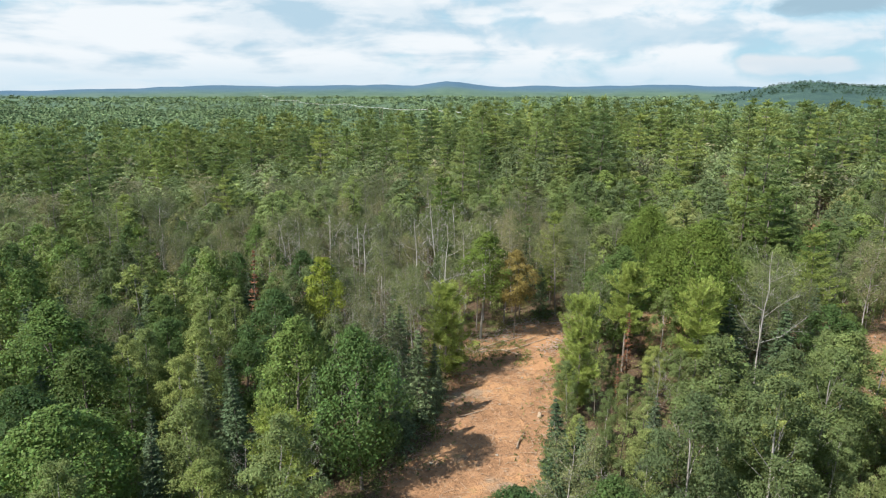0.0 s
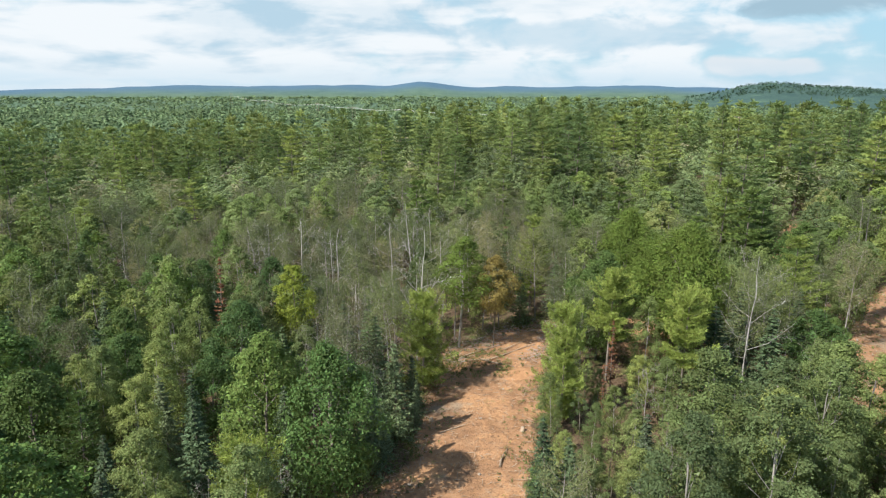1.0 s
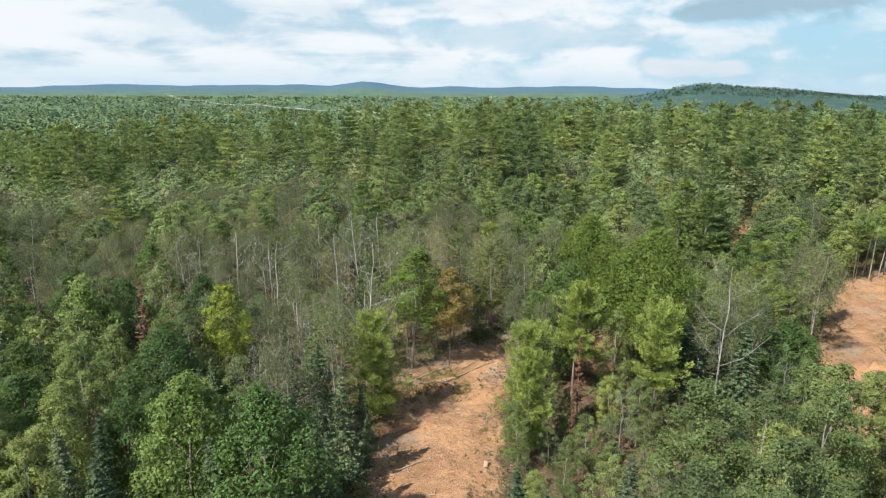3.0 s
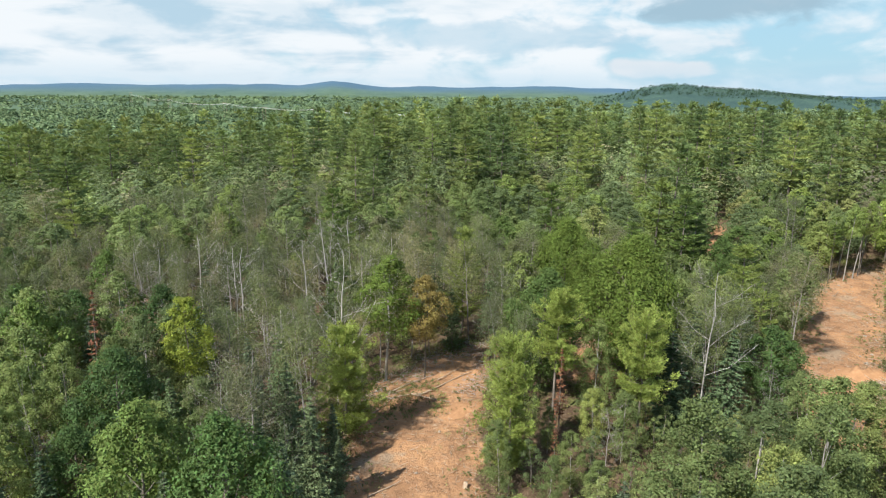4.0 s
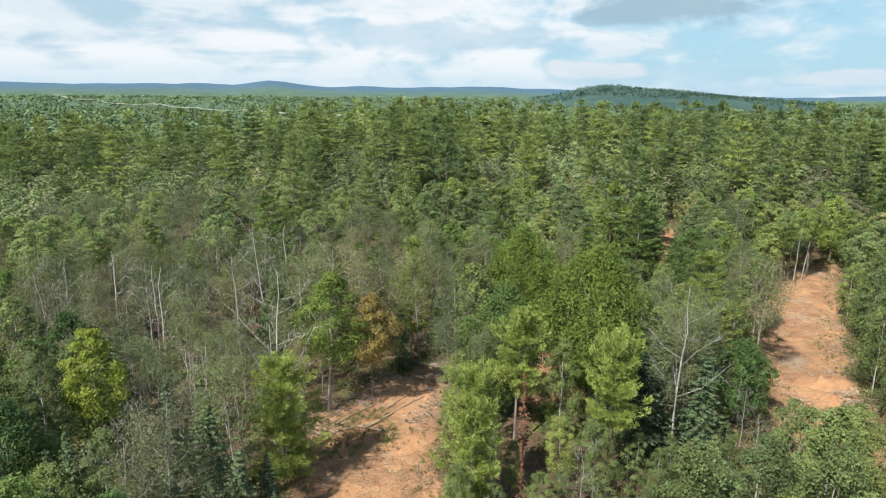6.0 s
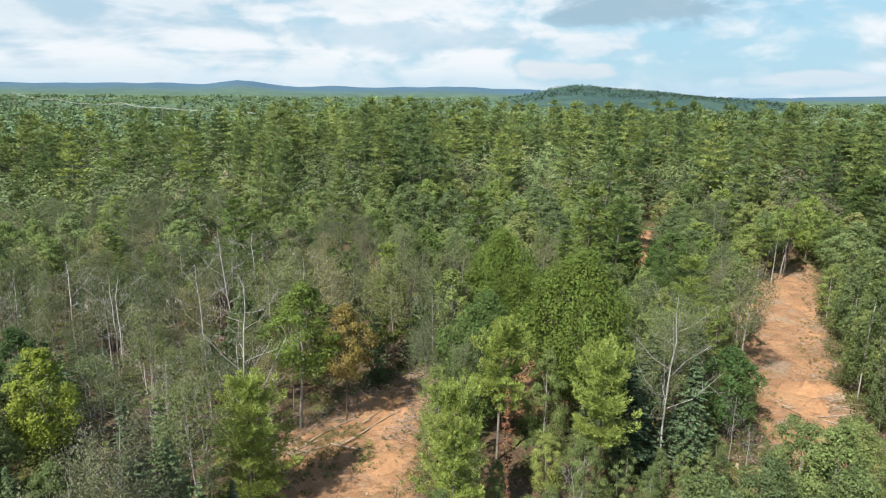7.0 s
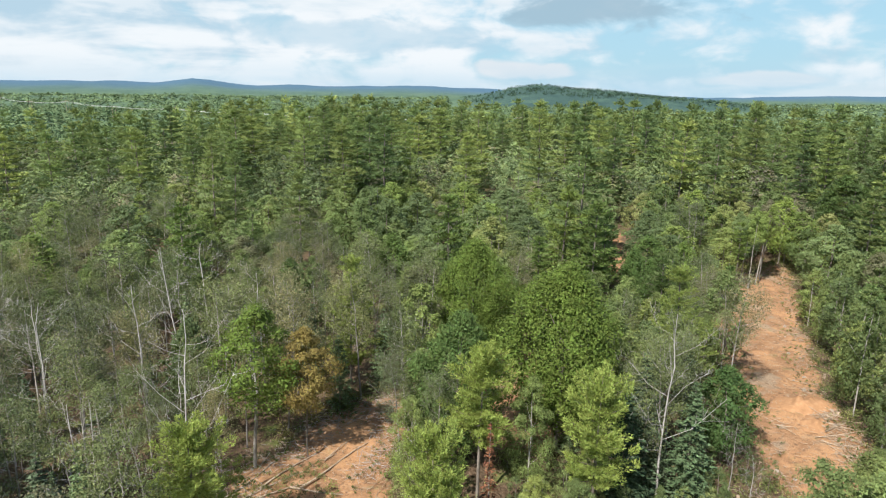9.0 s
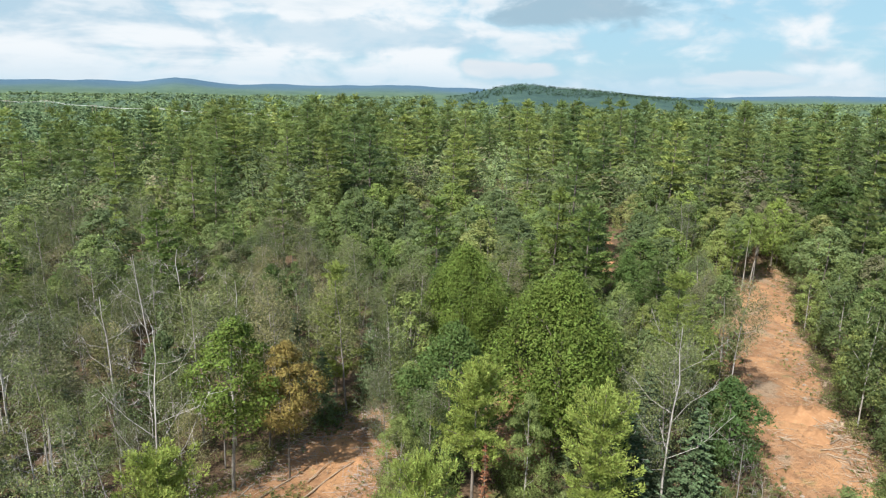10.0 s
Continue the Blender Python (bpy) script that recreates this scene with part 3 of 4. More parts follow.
kind("dead", "dead_tree", "bleached grey leafless dead tree with crooked limbs", "sparse", "dead_wood", [
    wood_only([bare(140 + i, 13, 3.7, 0.072, 12, 9, 0.28, 90, 0.03) for i in range(6)])], 13)
kind("twiggy", "bare_sapling", "thin grey bare sapling with fine twigs", "sparse", "twig", [
    wood_only([bare(150 + i, 8, 1.4, 0.04, 10, 6, 0.3, 140) for i in range(4)])], 8)
kind("tall_pine", "tall_white_pine", "tall white pine rising over the hardwoods in layered boughs", "tall_pine", "bark", [
    [plume_pine(180 + i, 22, 4.6, 0.25, 13, 5, 4, 36, 1.7, 0.52, 0.22, 0.62, 0.6, 0.16, 0.42) for i in range(7)]], 22)
kind("oak", "oak_tree", "dull green round-crowned hardwood in the closed wood", "oak", "bark", [
    [broadleaf(190 + i, 14, 4.4, 0.2, 60, 92, 0.27, 0.15, 0.8, 4, inner=6, top=0.7, lump=0.85, tidy=True) for i in range(6)]], 14)
kind("orange", "turning_hardwood", "small hardwood with orange-brown turning leaves", "orange", "bark", [
    [broadleaf(160, 11, 2.5, 0.42, 46, 230, 0.14, 0.08, 0.7, 0)]], 11)
kind("pole_maple", "slender_maple", "leafy green maple on a tall bare stem", "big_maple", "pale_bark", [
    [broadleaf(166 + i, 15, 3.3, 0.40, 46, 190, 0.175, 0.12, 0.8, 0) for i in range(3)]], 15)
kind("pole_tall", "slender_maple", "slim maple with a small crown high on a bare stem", "oak", "pale_bark", [
    [broadleaf(176 + i, 15, 2.5, 0.60, 30, 170, 0.17, 0.12, 0.8, 0) for i in range(3)]], 15)
kind("pole_pine", "slim_pine", "slim pine with a small crown on a long bare stem", "pine", "bark", [
    [plume_pine(172 + i, 13, 1.9, 0.5, 8, 5, 3, 26, 0.8, 0.32, 0.10, 0.5, 0.5, 0.2, 0.5) for i in range(2)]], 13)
kind("yellow", "yellow_hardwood", "small hardwood with clear yellow-green leaves", "yellow", "bark", [
    [broadleaf(165, 12, 2.7, 0.46, 40, 220, 0.15, 0.09, 0.65, 0, top=0.6)]], 12)
kind("rust", "dead_spruce", "rust-red needled dying spruce", "rust", "bark", [
    [spruce(170, 11, 1.0, 0.15, 20, 6, 4, 0.34, 0.08)]], 11)

COUNT = {}


def plant(key, x, y, height=None, wide=1.0, detail=0, turn=None, label=None):
    """One tree, as a thing with its trunk and crown."""
    k = KINDS[key]
    sets = k["sets"]
    models = sets[min(detail, len(sets) - 1)]
    wood, crown = models[RNG.randint(len(models))]
    s = (height or k["tall"] * RNG.uniform(0.8, 1.2)) / k["tall"]
    ob = new(k["name"])
    ob.empty_display_size = 0.5
    trunk = new("trunk", wood)
    trunk.parent = ob
    if crown is not None:
        c = new("crown", crown)
        c.parent = ob
    turn = RNG.uniform(0, 360) if turn is None else turn
    z = float(ground_z(x, y)) - 0.05
    sx = s * wide * RNG.uniform(0.92, 1.08)
    ob.matrix_world = pose(x, y, z, RNG.normal(0, 1.5), RNG.normal(0, 1.5), turn) @ Matrix.Diagonal((sx, sx, s, 1))
    COUNT[key] = COUNT.get(key, 0) + 1
    return tagged(ob, label or k["label"], "tree", k["name"].replace("_", " ") + "s of the wood")


TAKEN = []


def landmark(key, x, y, height, wide=1.0, label=None):
    plant(key, x, y, height, wide, 0, label=label)
    TAKEN.append((x, y, {"maple": 5.6, "big_maple": 9.0, "bright": 4.6, "plume_top": 3.6, "pine": 5.0, "sunny_pine": 4.6}.get(key, 2.6) * wide))


# the trees that stand out
for x, y, h, w in ((0.3, 77, 12.5, 1.02), (15.2, 67.3, 13.4, 0.84)):
    landmark("bright", x, y, h, w)
for x, y, h, w in ((23.0, 77.4, 14.8, 0.95), (28.8, 69.2, 15.0, 0.8)):
    landmark("plume_top", x, y, h, w)
landmark("sunny_pine", 17.8, 103, 16.2, 1.0, "yellow-green white pine behind the end of the trail")
landmark("sunny_pine", 51.5, 86.5, 16.4, 1.1, "white pine with light green plumes beside the trail")
landmark("bright", -12.8, 46.2, 11.2, 1.05)
landmark("spruce", 50.6, 84.2, 9.6, 1.1, "blue-green spruce standing before the light pine")
landmark("big_maple", 34, 83, 18.5, 1.0, "large leafy green maple with a broad crown beside the cutover")
landmark("big_maple", 33, 102, 17.0, 0.8, "tall leafy green maple with a full crown")
landmark("pole_maple", 5.5, 89.6, 16.0, 1.3, "leafy green maple on a pale slim stem at the trail's end")
for x, y, h in ((94.6, 118.2, 14), (97.2, 119.0, 15), (99.6, 120.4, 14), (93.0, 119.6, 14), (101.5, 122.2, 15), (90.6, 117.4, 13), (96.0, 121.4, 14)):
    landmark("pole_pine" if h == 13 else "pole_tall", x, y, h, 0.9)
for x, y, h in ((69.3, 97.2, 12.5), (70.6, 98.6, 11.5), (67.6, 96.4, 12)):
    landmark("pole_pine", x, y, h)
landmark("maple", 128, 127, 17, 1.2)
for x, y, h in ((31, 48.5, 15.5), (34.5, 52, 15.5), (29, 52, 14), (35.5, 55, 14.5), (27, 46.5, 14)):
    landmark("poplar", x, y, h, 1.0)
landmark("yellow", -15.5, 82, 14.2, 1.0)
landmark("poplar", 27.4, 76.5, 11.5, 0.9, "grey-green poplar on a white stem among the pines")
landmark("sparse", 20.4, 80.2, 11.5, 0.8)
landmark("poplar", 41.0, 57.0, 12.6, 1.2)
landmark("poplar", 44.5, 58.5, 11.6, 1.2)
landmark("orange", 10.4, 89.4, 13.2, 1.0)
landmark("rust", -26, 85, 14.6, 1.0)
landmark("rust", 22.6, 74.2, 9.4, 1.0)
landmark("rust", 19.4, 66.5, 7.0, 0.9)
landmark("sparse", 38.4, 73.0, 14.5, 0.9)
for x, y, h in ((37.5, 73.5, 13.5), (33.6, 71.5, 12.0), (39.5, 71.0, 12.0)):
    landmark("spruce", x, y, h, 1.25)
for x, y, h, w in ((37.2, 71.6, 17.8, 0.95), (-0.5, 83, 18.5, 0.9), (-6.7, 81.5, 12.6, 0.9), (-4, 99, 16, 1.2), (-12, 96, 16, 1.2), (-1, 112, 17, 1.0), (8, 104, 15, 0.9), (6.4, 97, 13, 1.1), (-14, 104, 14, 1.2), (-20, 112, 14, 1.2), (-8.2, 86.2, 10.5, 1.2), (-26, 104, 14, 1.1), (2.5, 121, 15, 1.2)):
    landmark("dead", x, y, h, w)
for x, y, h in ((9.4, 47, 11.5), (11.5, 48, 9.5), (17.5, 49, 10.5), (-4.5, 68, 12.5), (-7.5, 70, 12), (-2.5, 64, 11), (-10, 72, 11), (-6, 74.5, 12.5)):
    landmark("spruce", x, y, h)


# ---- the wood ----
def zone(x, y):
    """Chances of each kind at a place."""
    if 12 < x < 58 and 30 < y < 74 and x < y * 0.9 + 6:
        return (("sapling", 0.5), ("poplar", 0.42), ("twiggy", 0.08))
    if y > 118 - 0.15 * x and x < 200:
        return (("pine", 0.06), ("sparse", 0.46), ("maple", 0.26), ("poplar", 0.22)) if x < 30 else (("pine", 0.2), ("sparse", 0.26), ("maple", 0.30), ("poplar", 0.24))
    if x < -17 and 66 < y < 100:
        return (("maple", 0.50), ("poplar", 0.28), ("sparse", 0.08), ("spruce", 0.14))
    if -48 < x < 24 and y > 84:
        return (("sparse", 0.64), ("twiggy", 0.06), ("dead", 0.05), ("maple", 0.08), ("spruce", 0.09), ("poplar", 0.08))
    if -14 < x < 6 and y > 58:
        return (("spruce", 0.38), ("twiggy", 0.20), ("sparse", 0.26), ("poplar", 0.13), ("bright", 0.03))
    if x < 6:
        return (("poplar", 0.27), ("maple", 0.50), ("spruce", 0.14), ("sparse", 0.06), ("pine", 0.03))
    return (("poplar", 0.44), ("maple", 0.26), ("sparse", 0.14), ("pine", 0.10), ("sapling", 0.06))


def in_view(x, y, edge=0.0):
    """The stretch of the wood that is passed: a wedge that opens ahead and to the right."""
    a0 = np.degrees(np.arctan2(x, y + 6))
    a1 = np.degrees(np.arctan2(x - 3, y - 30))
    return ((-37 - edge < a0) & (a0 < 38 + edge)) | ((y > 32) & (-16 - edge < a1) & (a1 < 60 + edge))


NEAR = 118.0
LIMIT = 295
GAP = {"maple": 5.4, "poplar": 3.6, "sapling": 1.9, "sparse": 3.3, "pine": 4.8, "spruce": 2.4, "twiggy": 2.0, "dead": 3.0, "bright": 4.0, "pole_maple": 3, "pole_tall": 3, "pole_pine": 2, "orange": 3.0, "yellow": 3.2, "rust": 2.4}
LOW = [(11, 54, 5), (14.5, 58.5, 4.5), (10, 47, 4.5), (16.5, 57.5, 6), (30, 76, 7), (19, 70, 3), (31, 62, 5), (40, 70, 6), (1, 67, 6), (9, 88, 5), (-14, 76, 5), (67, 118, 3.5), (71, 124, 3.5), (75, 130, 3.5)]
held = np.zeros((6000, 3))
held[: len(TAKEN)] = TAKEN
used = len(TAKEN)


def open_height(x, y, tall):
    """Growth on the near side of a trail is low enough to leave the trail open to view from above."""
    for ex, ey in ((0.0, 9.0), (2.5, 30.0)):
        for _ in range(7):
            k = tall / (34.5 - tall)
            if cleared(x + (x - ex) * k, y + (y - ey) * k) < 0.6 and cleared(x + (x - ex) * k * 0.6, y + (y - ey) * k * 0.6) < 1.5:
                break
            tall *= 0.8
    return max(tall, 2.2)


def fill(step, chances_at, keep, edge=-0.9):
    """Sow trees at random wherever there is room for them."""
    global used
    gx, gy = [v.ravel() for v in np.meshgrid(np.arange(-105, 135, step), np.arange(22, 150, step), indexing="ij")]
    gx, gy = gx + RNG.uniform(-0.5, 0.5, len(gx)) * step, gy + RNG.uniform(-0.5, 0.5, len(gx)) * step
    gd = np.hypot(gx - 3, gy - 22)
    order = RNG.permutation(np.nonzero((gd < NEAR) & in_view(gx, gy, 2.0) & (cleared(gx, gy) < edge) & keep(gx, gy))[0])
    for x, y, dist in zip(gx[order].tolist(), gy[order].tolist(), gd[order].tolist()):
        pick, acc = RNG.uniform(), 0.0
        for key, c in chances_at(x, y):
            acc += c
            if pick < acc:
                break
        near, gap = held[:used], GAP[key]
        if COUNT.get(key, 0) >= LIMIT or ((near[:, 0] - x) ** 2 + (near[:, 1] - y) ** 2 < ((near[:, 2] + gap) * 0.5) ** 2).any():
            continue
        tall = KINDS[key]["tall"] * RNG.uniform(0.7, 1.18)
        if key == "pine" and y > 105:
            tall *= RNG.uniform(1.05, 1.4)
        elif y > 108:
            tall *= 0.86
        if key in ("poplar", "sapling") and 12 < x < 58 and y < 76:
            tall *= 0.8 if y > 57 else 1.15
        if any((x - a) ** 2 + (y - b) ** 2 < r * r for a, b, r in LOW):
            tall = min(tall, RNG.uniform(4.5, 7.5))
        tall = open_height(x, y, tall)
        if tall < 5.0 and key != "twiggy":
            key = "sapling"
            if COUNT.get(key, 0) >= LIMIT:
                continue
        plant(key, x, y, tall, RNG.uniform(0.85, 1.15), 0 if dist < 66 else 1)
        held[used] = (x, y, gap * RNG.uniform(0.85, 1.15))
        used += 1


fill(1.25, zone, lambda x, y: x > -200)
fill(1.1, lambda x, y: (("sapling", 0.88), ("twiggy", 0.12)), lambda x, y: (x > 12) & (x < 58) & (y > 30) & (y < 78))
fill(2.6, lambda x, y: (("sapling", 0.62), ("spruce", 0.2), ("twiggy", 0.18)), lambda x, y: np.hypot(x - 3, y - 22) < 90)


def beside(x, y):
    return ~in_view(x, y, 2.0) & (np.hypot(x - 2, y - 14) < 62)


gx, gy = [v.ravel() for v in np.meshgrid(np.arange(-60, 65, 5.8), np.arange(-48, 78, 5.8), indexing="ij")]
gx, gy = gx + RNG.uniform(-1.8, 1.8, len(gx)), gy + RNG.uniform(-1.8, 1.8, len(gx))
for x, y in np.column_stack([gx, gy])[beside(gx, gy) & (cleared(gx, gy) < -1.5)].tolist():
    key = "oak" if COUNT["maple"] >= LIMIT or (RNG.uniform() < 0.4 and COUNT.get("oak", 0) < 80) else "maple"
    plant(key, x, y, RNG.uniform(9, 14), RNG.uniform(0.85, 1.1), 1)


# ---- the far woods, joined ----
def spread_out(name, label, models, mat, spots):
    """One object of many trees, of kind stuff."""
    vs, fs, at = [], [], 0
    if not len(spots):
        return None
    for x, y, z, s, w, a, i in spots:
        v, f = models[int(i) % len(models)]
        c, n = math.cos(a), math.sin(a)
        t = np.array(((c * s * w, -n * s * w, 0), (n * s * w, c * s * w, 0), (0, 0, s)))
        vs.append(v @ t.T + np.array((x, y, z)))
        fs.append(f + at)
        at += len(v)
    ob = new(name, mesh_of(name, np.concatenate(vs), np.concatenate(fs), mat))
    return tagged(ob, label, "trees", kind="stuff")


def crowns(makers):
    return [c for _, c in makers]


mid_pine = crowns([plume_pine(200 + i, 22, 4.8, 0.28, 11, 5, 3, 11, 1.8, 0.85, 0.2, 0.6, 0.6, 0.16, 0.42) for i in range(6)])
mid_leaf = crowns([broadleaf(210 + i, 15, 4.6, 0.25, 38, 19, 0.44, 0.15, 0.85, 1, inner=3, top=0.7, lump=0.9, tidy=True) for i in range(6)])
back_pine = crowns([plume_pine(250 + i, 22, 4.8, 0.3, 9, 5, 2, 9, 2.2, 1.15, 0.2, 0.6, 0.6, 0.16, 0.42) for i in range(6)])
back_leaf = crowns([broadleaf(260 + i, 15, 4.6, 0.25, 22, 9, 0.85, 0.15, 0.85, 1, inner=2, top=0.7, tidy=True) for i in range(6)])
mid_wood = [bare(220 + i, 15, 2.6, 0.10, 5, 2, 0.45, 22)[0] for i in range(4)]
def far_crown(seed, height, spread, low, n, leaf, pointed):
    """A far crown: a dome or a spire of broad sprays that face the sky."""
    rng = np.random.RandomState(seed)
    h = rng.uniform(0, 1, n)
    a = rng.uniform(0, 6.28, n)
    r = spread * ((1 - h) ** 0.7 if pointed else np.sqrt(1 - h * h * 0.9)) * rng.uniform(0.35, 1.0, n)
    out = np.column_stack([np.cos(a), np.sin(a), np.zeros(n)])
    P = out * r[:, None] + np.array((0, 0, 1)) * (height * (low + (1 - low) * h))[:, None]
    return leaves(P, np.cross(out, rng.normal(0, 1, (n, 3))), leaf, leaf * 0.8, 0.2, rng, 0.3, out * 0.8 + np.array((0, 0, 1.5)))


low_tree = [far_crown(230 + i, 7, 4.8, 0.0, 26, 2.4, False) for i in range(6)]
low_pine = [far_crown(240 + i, 11, 3.8, 0.0, 24, 2.2, True) for i in range(5)]


def ring_spots(r0, r1, gap, keep, tall, wide):
    """Rows of place, size, width, turn and model, between two distances, gap metres apart."""
    n = int((r1 * r1 - r0 * r0) * math.pi / (gap * gap))
    r = np.sqrt(RNG.uniform(r0 * r0, r1 * r1, n))
    a = RNG.uniform(-math.pi, math.pi, n)
    x, y = 3 + r * np.sin(a), 22 + r * np.cos(a)
    ok = keep(x, y) & (cleared(x, y) < -1.0)
    x, y = x[ok], y[ok]
    n = len(x)
    return np.column_stack([x, y, ground_z(x, y), RNG.uniform(*tall, n), RNG.uniform(*wide, n), RNG.uniform(0, 6.28, n), RNG.randint(0, 100, n)])


def ahead(x, y):
    return in_view(x, y, 4)


def valley(x, y):
    return in_view(x, y, 4) & (np.degrees(np.arctan2(x, y)) < 21)


def around(x, y):
    return ~in_view(x, y, 3) & (np.hypot(x, y) > 10)


def grid_spots(r0, r1, gap, keep, tall, wide):
    """The same on a jittered grid, for crowns that keep their distance."""
    n = int(r1 / gap) + 1
    x, y = [v.ravel() * gap for v in np.meshgrid(np.arange(-n, n), np.arange(-n, n), indexing="ij")]
    x, y = 3 + x + RNG.uniform(-0.38, 0.38, len(x)) * gap, 22 + y + RNG.uniform(-0.38, 0.38, len(x)) * gap
    r = np.hypot(x - 3, y - 22)
    ok = (r > r0) & (r < r1) & keep(x, y) & (cleared(x, y) < -1.0)
    x, y = x[ok], y[ok]
    n = len(x)
    return np.column_stack([x, y, ground_z(x, y), RNG.uniform(*tall, n), RNG.uniform(*wide, n), RNG.uniform(0, 6.28, n), RNG.randint(0, 100, n)])


pines = grid_spots(NEAR - 4, 360, 8.4, ahead, (0.62, 1.28), (0.95, 1.25))
def off_slot(rows):
    """Keep the narrow overgrown track open."""
    t = np.clip(((rows[:, 0] - 64) * 20 + (rows[:, 1] - 114) * 29) / 1241, 0, 1)
    return rows[np.hypot(rows[:, 0] - 64 - 20 * t, rows[:, 1] - 114 - 29 * t) > 3.4]


pines = off_slot(pines)
deep = np.hypot(pines[:, 0] - 3, pines[:, 1] - 22) - 30 * (1 - smooth(pines[:, 0], 5, 75))
stand = 0.03 + 0.3 * smooth(deep, 140, 172) + 0.05 * smooth(deep, 135, 175) + 0.2 * smooth(deep, 190, 240) + 0.16 * smooth(pines[:, 0], -10, 60) + 0.28 * waves(pines[:, 0], pines[:, 1], 90, 31)
pines = pines[RNG.uniform(0, 1, len(pines)) < stand]
hardwoods = grid_spots(NEAR, 360, 6.6, ahead, (0.5, 0.98), (1.15, 1.6))
hardwoods = off_slot(hardwoods)
poles = hardwoods[(RNG.uniform(0, 1, len(hardwoods)) < 0.25) & (hardwoods[:, 1] < 220)] + np.array((1.5, 0, 0, 0, 0, 0, 0))
low = np.concatenate([ring_spots(350, 760, 7.0, ahead, (0.7, 1.1), (0.9, 1.25)), ring_spots(760, 1700, 14.0, ahead, (0.7, 1.1), (1.5, 2.2)), ring_spots(1700, 2800, 26.0, valley, (0.7, 1.0), (2.2, 3.4))])
def hillside(x, y):
    a = np.degrees(np.arctan2(x, y))
    return (a > 22) & (a < 47)


def eastern(x, y):
    a = np.degrees(np.arctan2(x, y))
    return (a > 45) & (a < 68)


low = np.concatenate([low, ring_spots(1650, 2700, 26.0, eastern, (0.7, 1.0), (2.2, 3.4))])
hill_firs = ring_spots(1950, 2560, 17.0, hillside, (0.35, 0.62), (2.2, 3.4))
split = RNG.uniform(0, 1, len(low)) < 0.55
low_a, low_b = low[split], low[~split]
behind = ring_spots(62, 260, 9.0, around, (0.6, 0.95), (0.9, 1.2))

def split_at(rows, r):
    close = np.hypot(rows[:, 0] - 3, rows[:, 1] - 22) < r
    return rows[close], rows[~close]


pines = pines[np.argsort(np.hypot(pines[:, 0] - 3, pines[:, 1] - 22))]
hardwoods = hardwoods[np.argsort(np.hypot(hardwoods[:, 0] - 3, hardwoods[:, 1] - 22))]
for row in pines[:LIMIT]:
    plant("tall_pine", row[0], row[1], row[3] * 22, row[4])
SINGLE = LIMIT - COUNT.get("oak", 0) + 40
for row in hardwoods[:SINGLE]:
    plant("sparse" if RNG.uniform() < (0.5 if row[0] < 25 else 0.1) and COUNT["sparse"] < LIMIT else "oak", row[0], row[1], row[3] * 15, row[4] * 0.9)
pines, back_pines = split_at(pines[LIMIT:], 215)
hardwoods, back_hardwoods = split_at(hardwoods[SINGLE:], 215)
spread_out("back_pine_wood", "tall yellow-green white pines standing close, farther off", back_pine, M["far_pine"], back_pines)
spread_out("back_hardwood_wood", "mixed dull green hardwoods among the farther pines", back_leaf, M["far_leaf"], back_hardwoods)
spread_out("far_pine_wood", "tall yellow-green white pines standing close in the middle distance", mid_pine, M["far_pine"], pines)
spread_out("far_hardwood_wood", "mixed dull green hardwoods among the pines", mid_leaf, M["far_leaf"], hardwoods)
spread_out("far_bare_poles", "grey bare stems and twigs among far hardwoods", mid_wood, M["twig"], poles)
spread_out("distant_hardwoods", "distant green woodland reaching to the hills", low_tree, M["distant"], low_a)
spread_out("distant_pines", "distant pines in woodland reaching to the hills", low_pine, M["distant"], low_b)
spread_out("hill_firs", "pointed trees on the near hill's crest, cloud shade painted into their colour", low_pine, M["far_shaded"], hill_firs)
spread_out("surrounding_wood", "woodland around the cutover", low_tree, M["far_leaf"], behind)


# ---- slash, logs, stones and low growth on the cutover ----
def debris(name, label, spots, sizes, mat, category):
    """One object of many short sticks lying about."""
    pieces = []
    for (x, y), (length, radius) in zip(spots, sizes):
        a, tilt = RNG.uniform(0, 6.28), RNG.normal(0, 0.12)
        z = float(ground_z(x, y)) - 0.05 + abs(tilt) * length * 0.3
        d = np.array((math.cos(a), math.sin(a), tilt)) * length / 2
        c = np.array((x, y, z))
        bend = np.array((RNG.normal(0, 0.06), RNG.normal(0, 0.06), 0)) * length
        pieces.append(tube([c - d, c + bend, c + d], [radius, radius * 0.85, radius * 0.55], 4))
    return tagged(new(name, mesh_of(name, *joined(pieces), mat, flat=False)), label, category, kind="stuff")


def scatter(n, low, high, box):
    """Places whose depth inside the trails lies between two bounds."""
    x, y = RNG.uniform(box[0], box[1], n * 14), RNG.uniform(box[2], box[3], n * 14)
    c = cleared(x, y)
    ok = (c > low) & (c < high)
    return np.column_stack([x[ok], y[ok]])[:n]


AREA = (-12, 128, 40, 136)
edge = scatter(2600, -2.2, 1.6, AREA)
debris("slash", "grey-brown slash and broken branches along the trail edges", edge, np.column_stack([RNG.uniform(0.4, 2.2, len(edge)), RNG.uniform(0.012, 0.04, len(edge))]), M["log"], "branches")
mid = scatter(2200, 0.2, 9.0, AREA)
debris("wood_chips", "pale splintered wood scattered over the bare earth", mid, np.column_stack([RNG.uniform(0.2, 1.0, len(mid)), RNG.uniform(0.012, 0.035, len(mid))]), M["log"], "wood chips")
nook = scatter(700, -3.0, 3.0, (-6, 24, 84, 100))
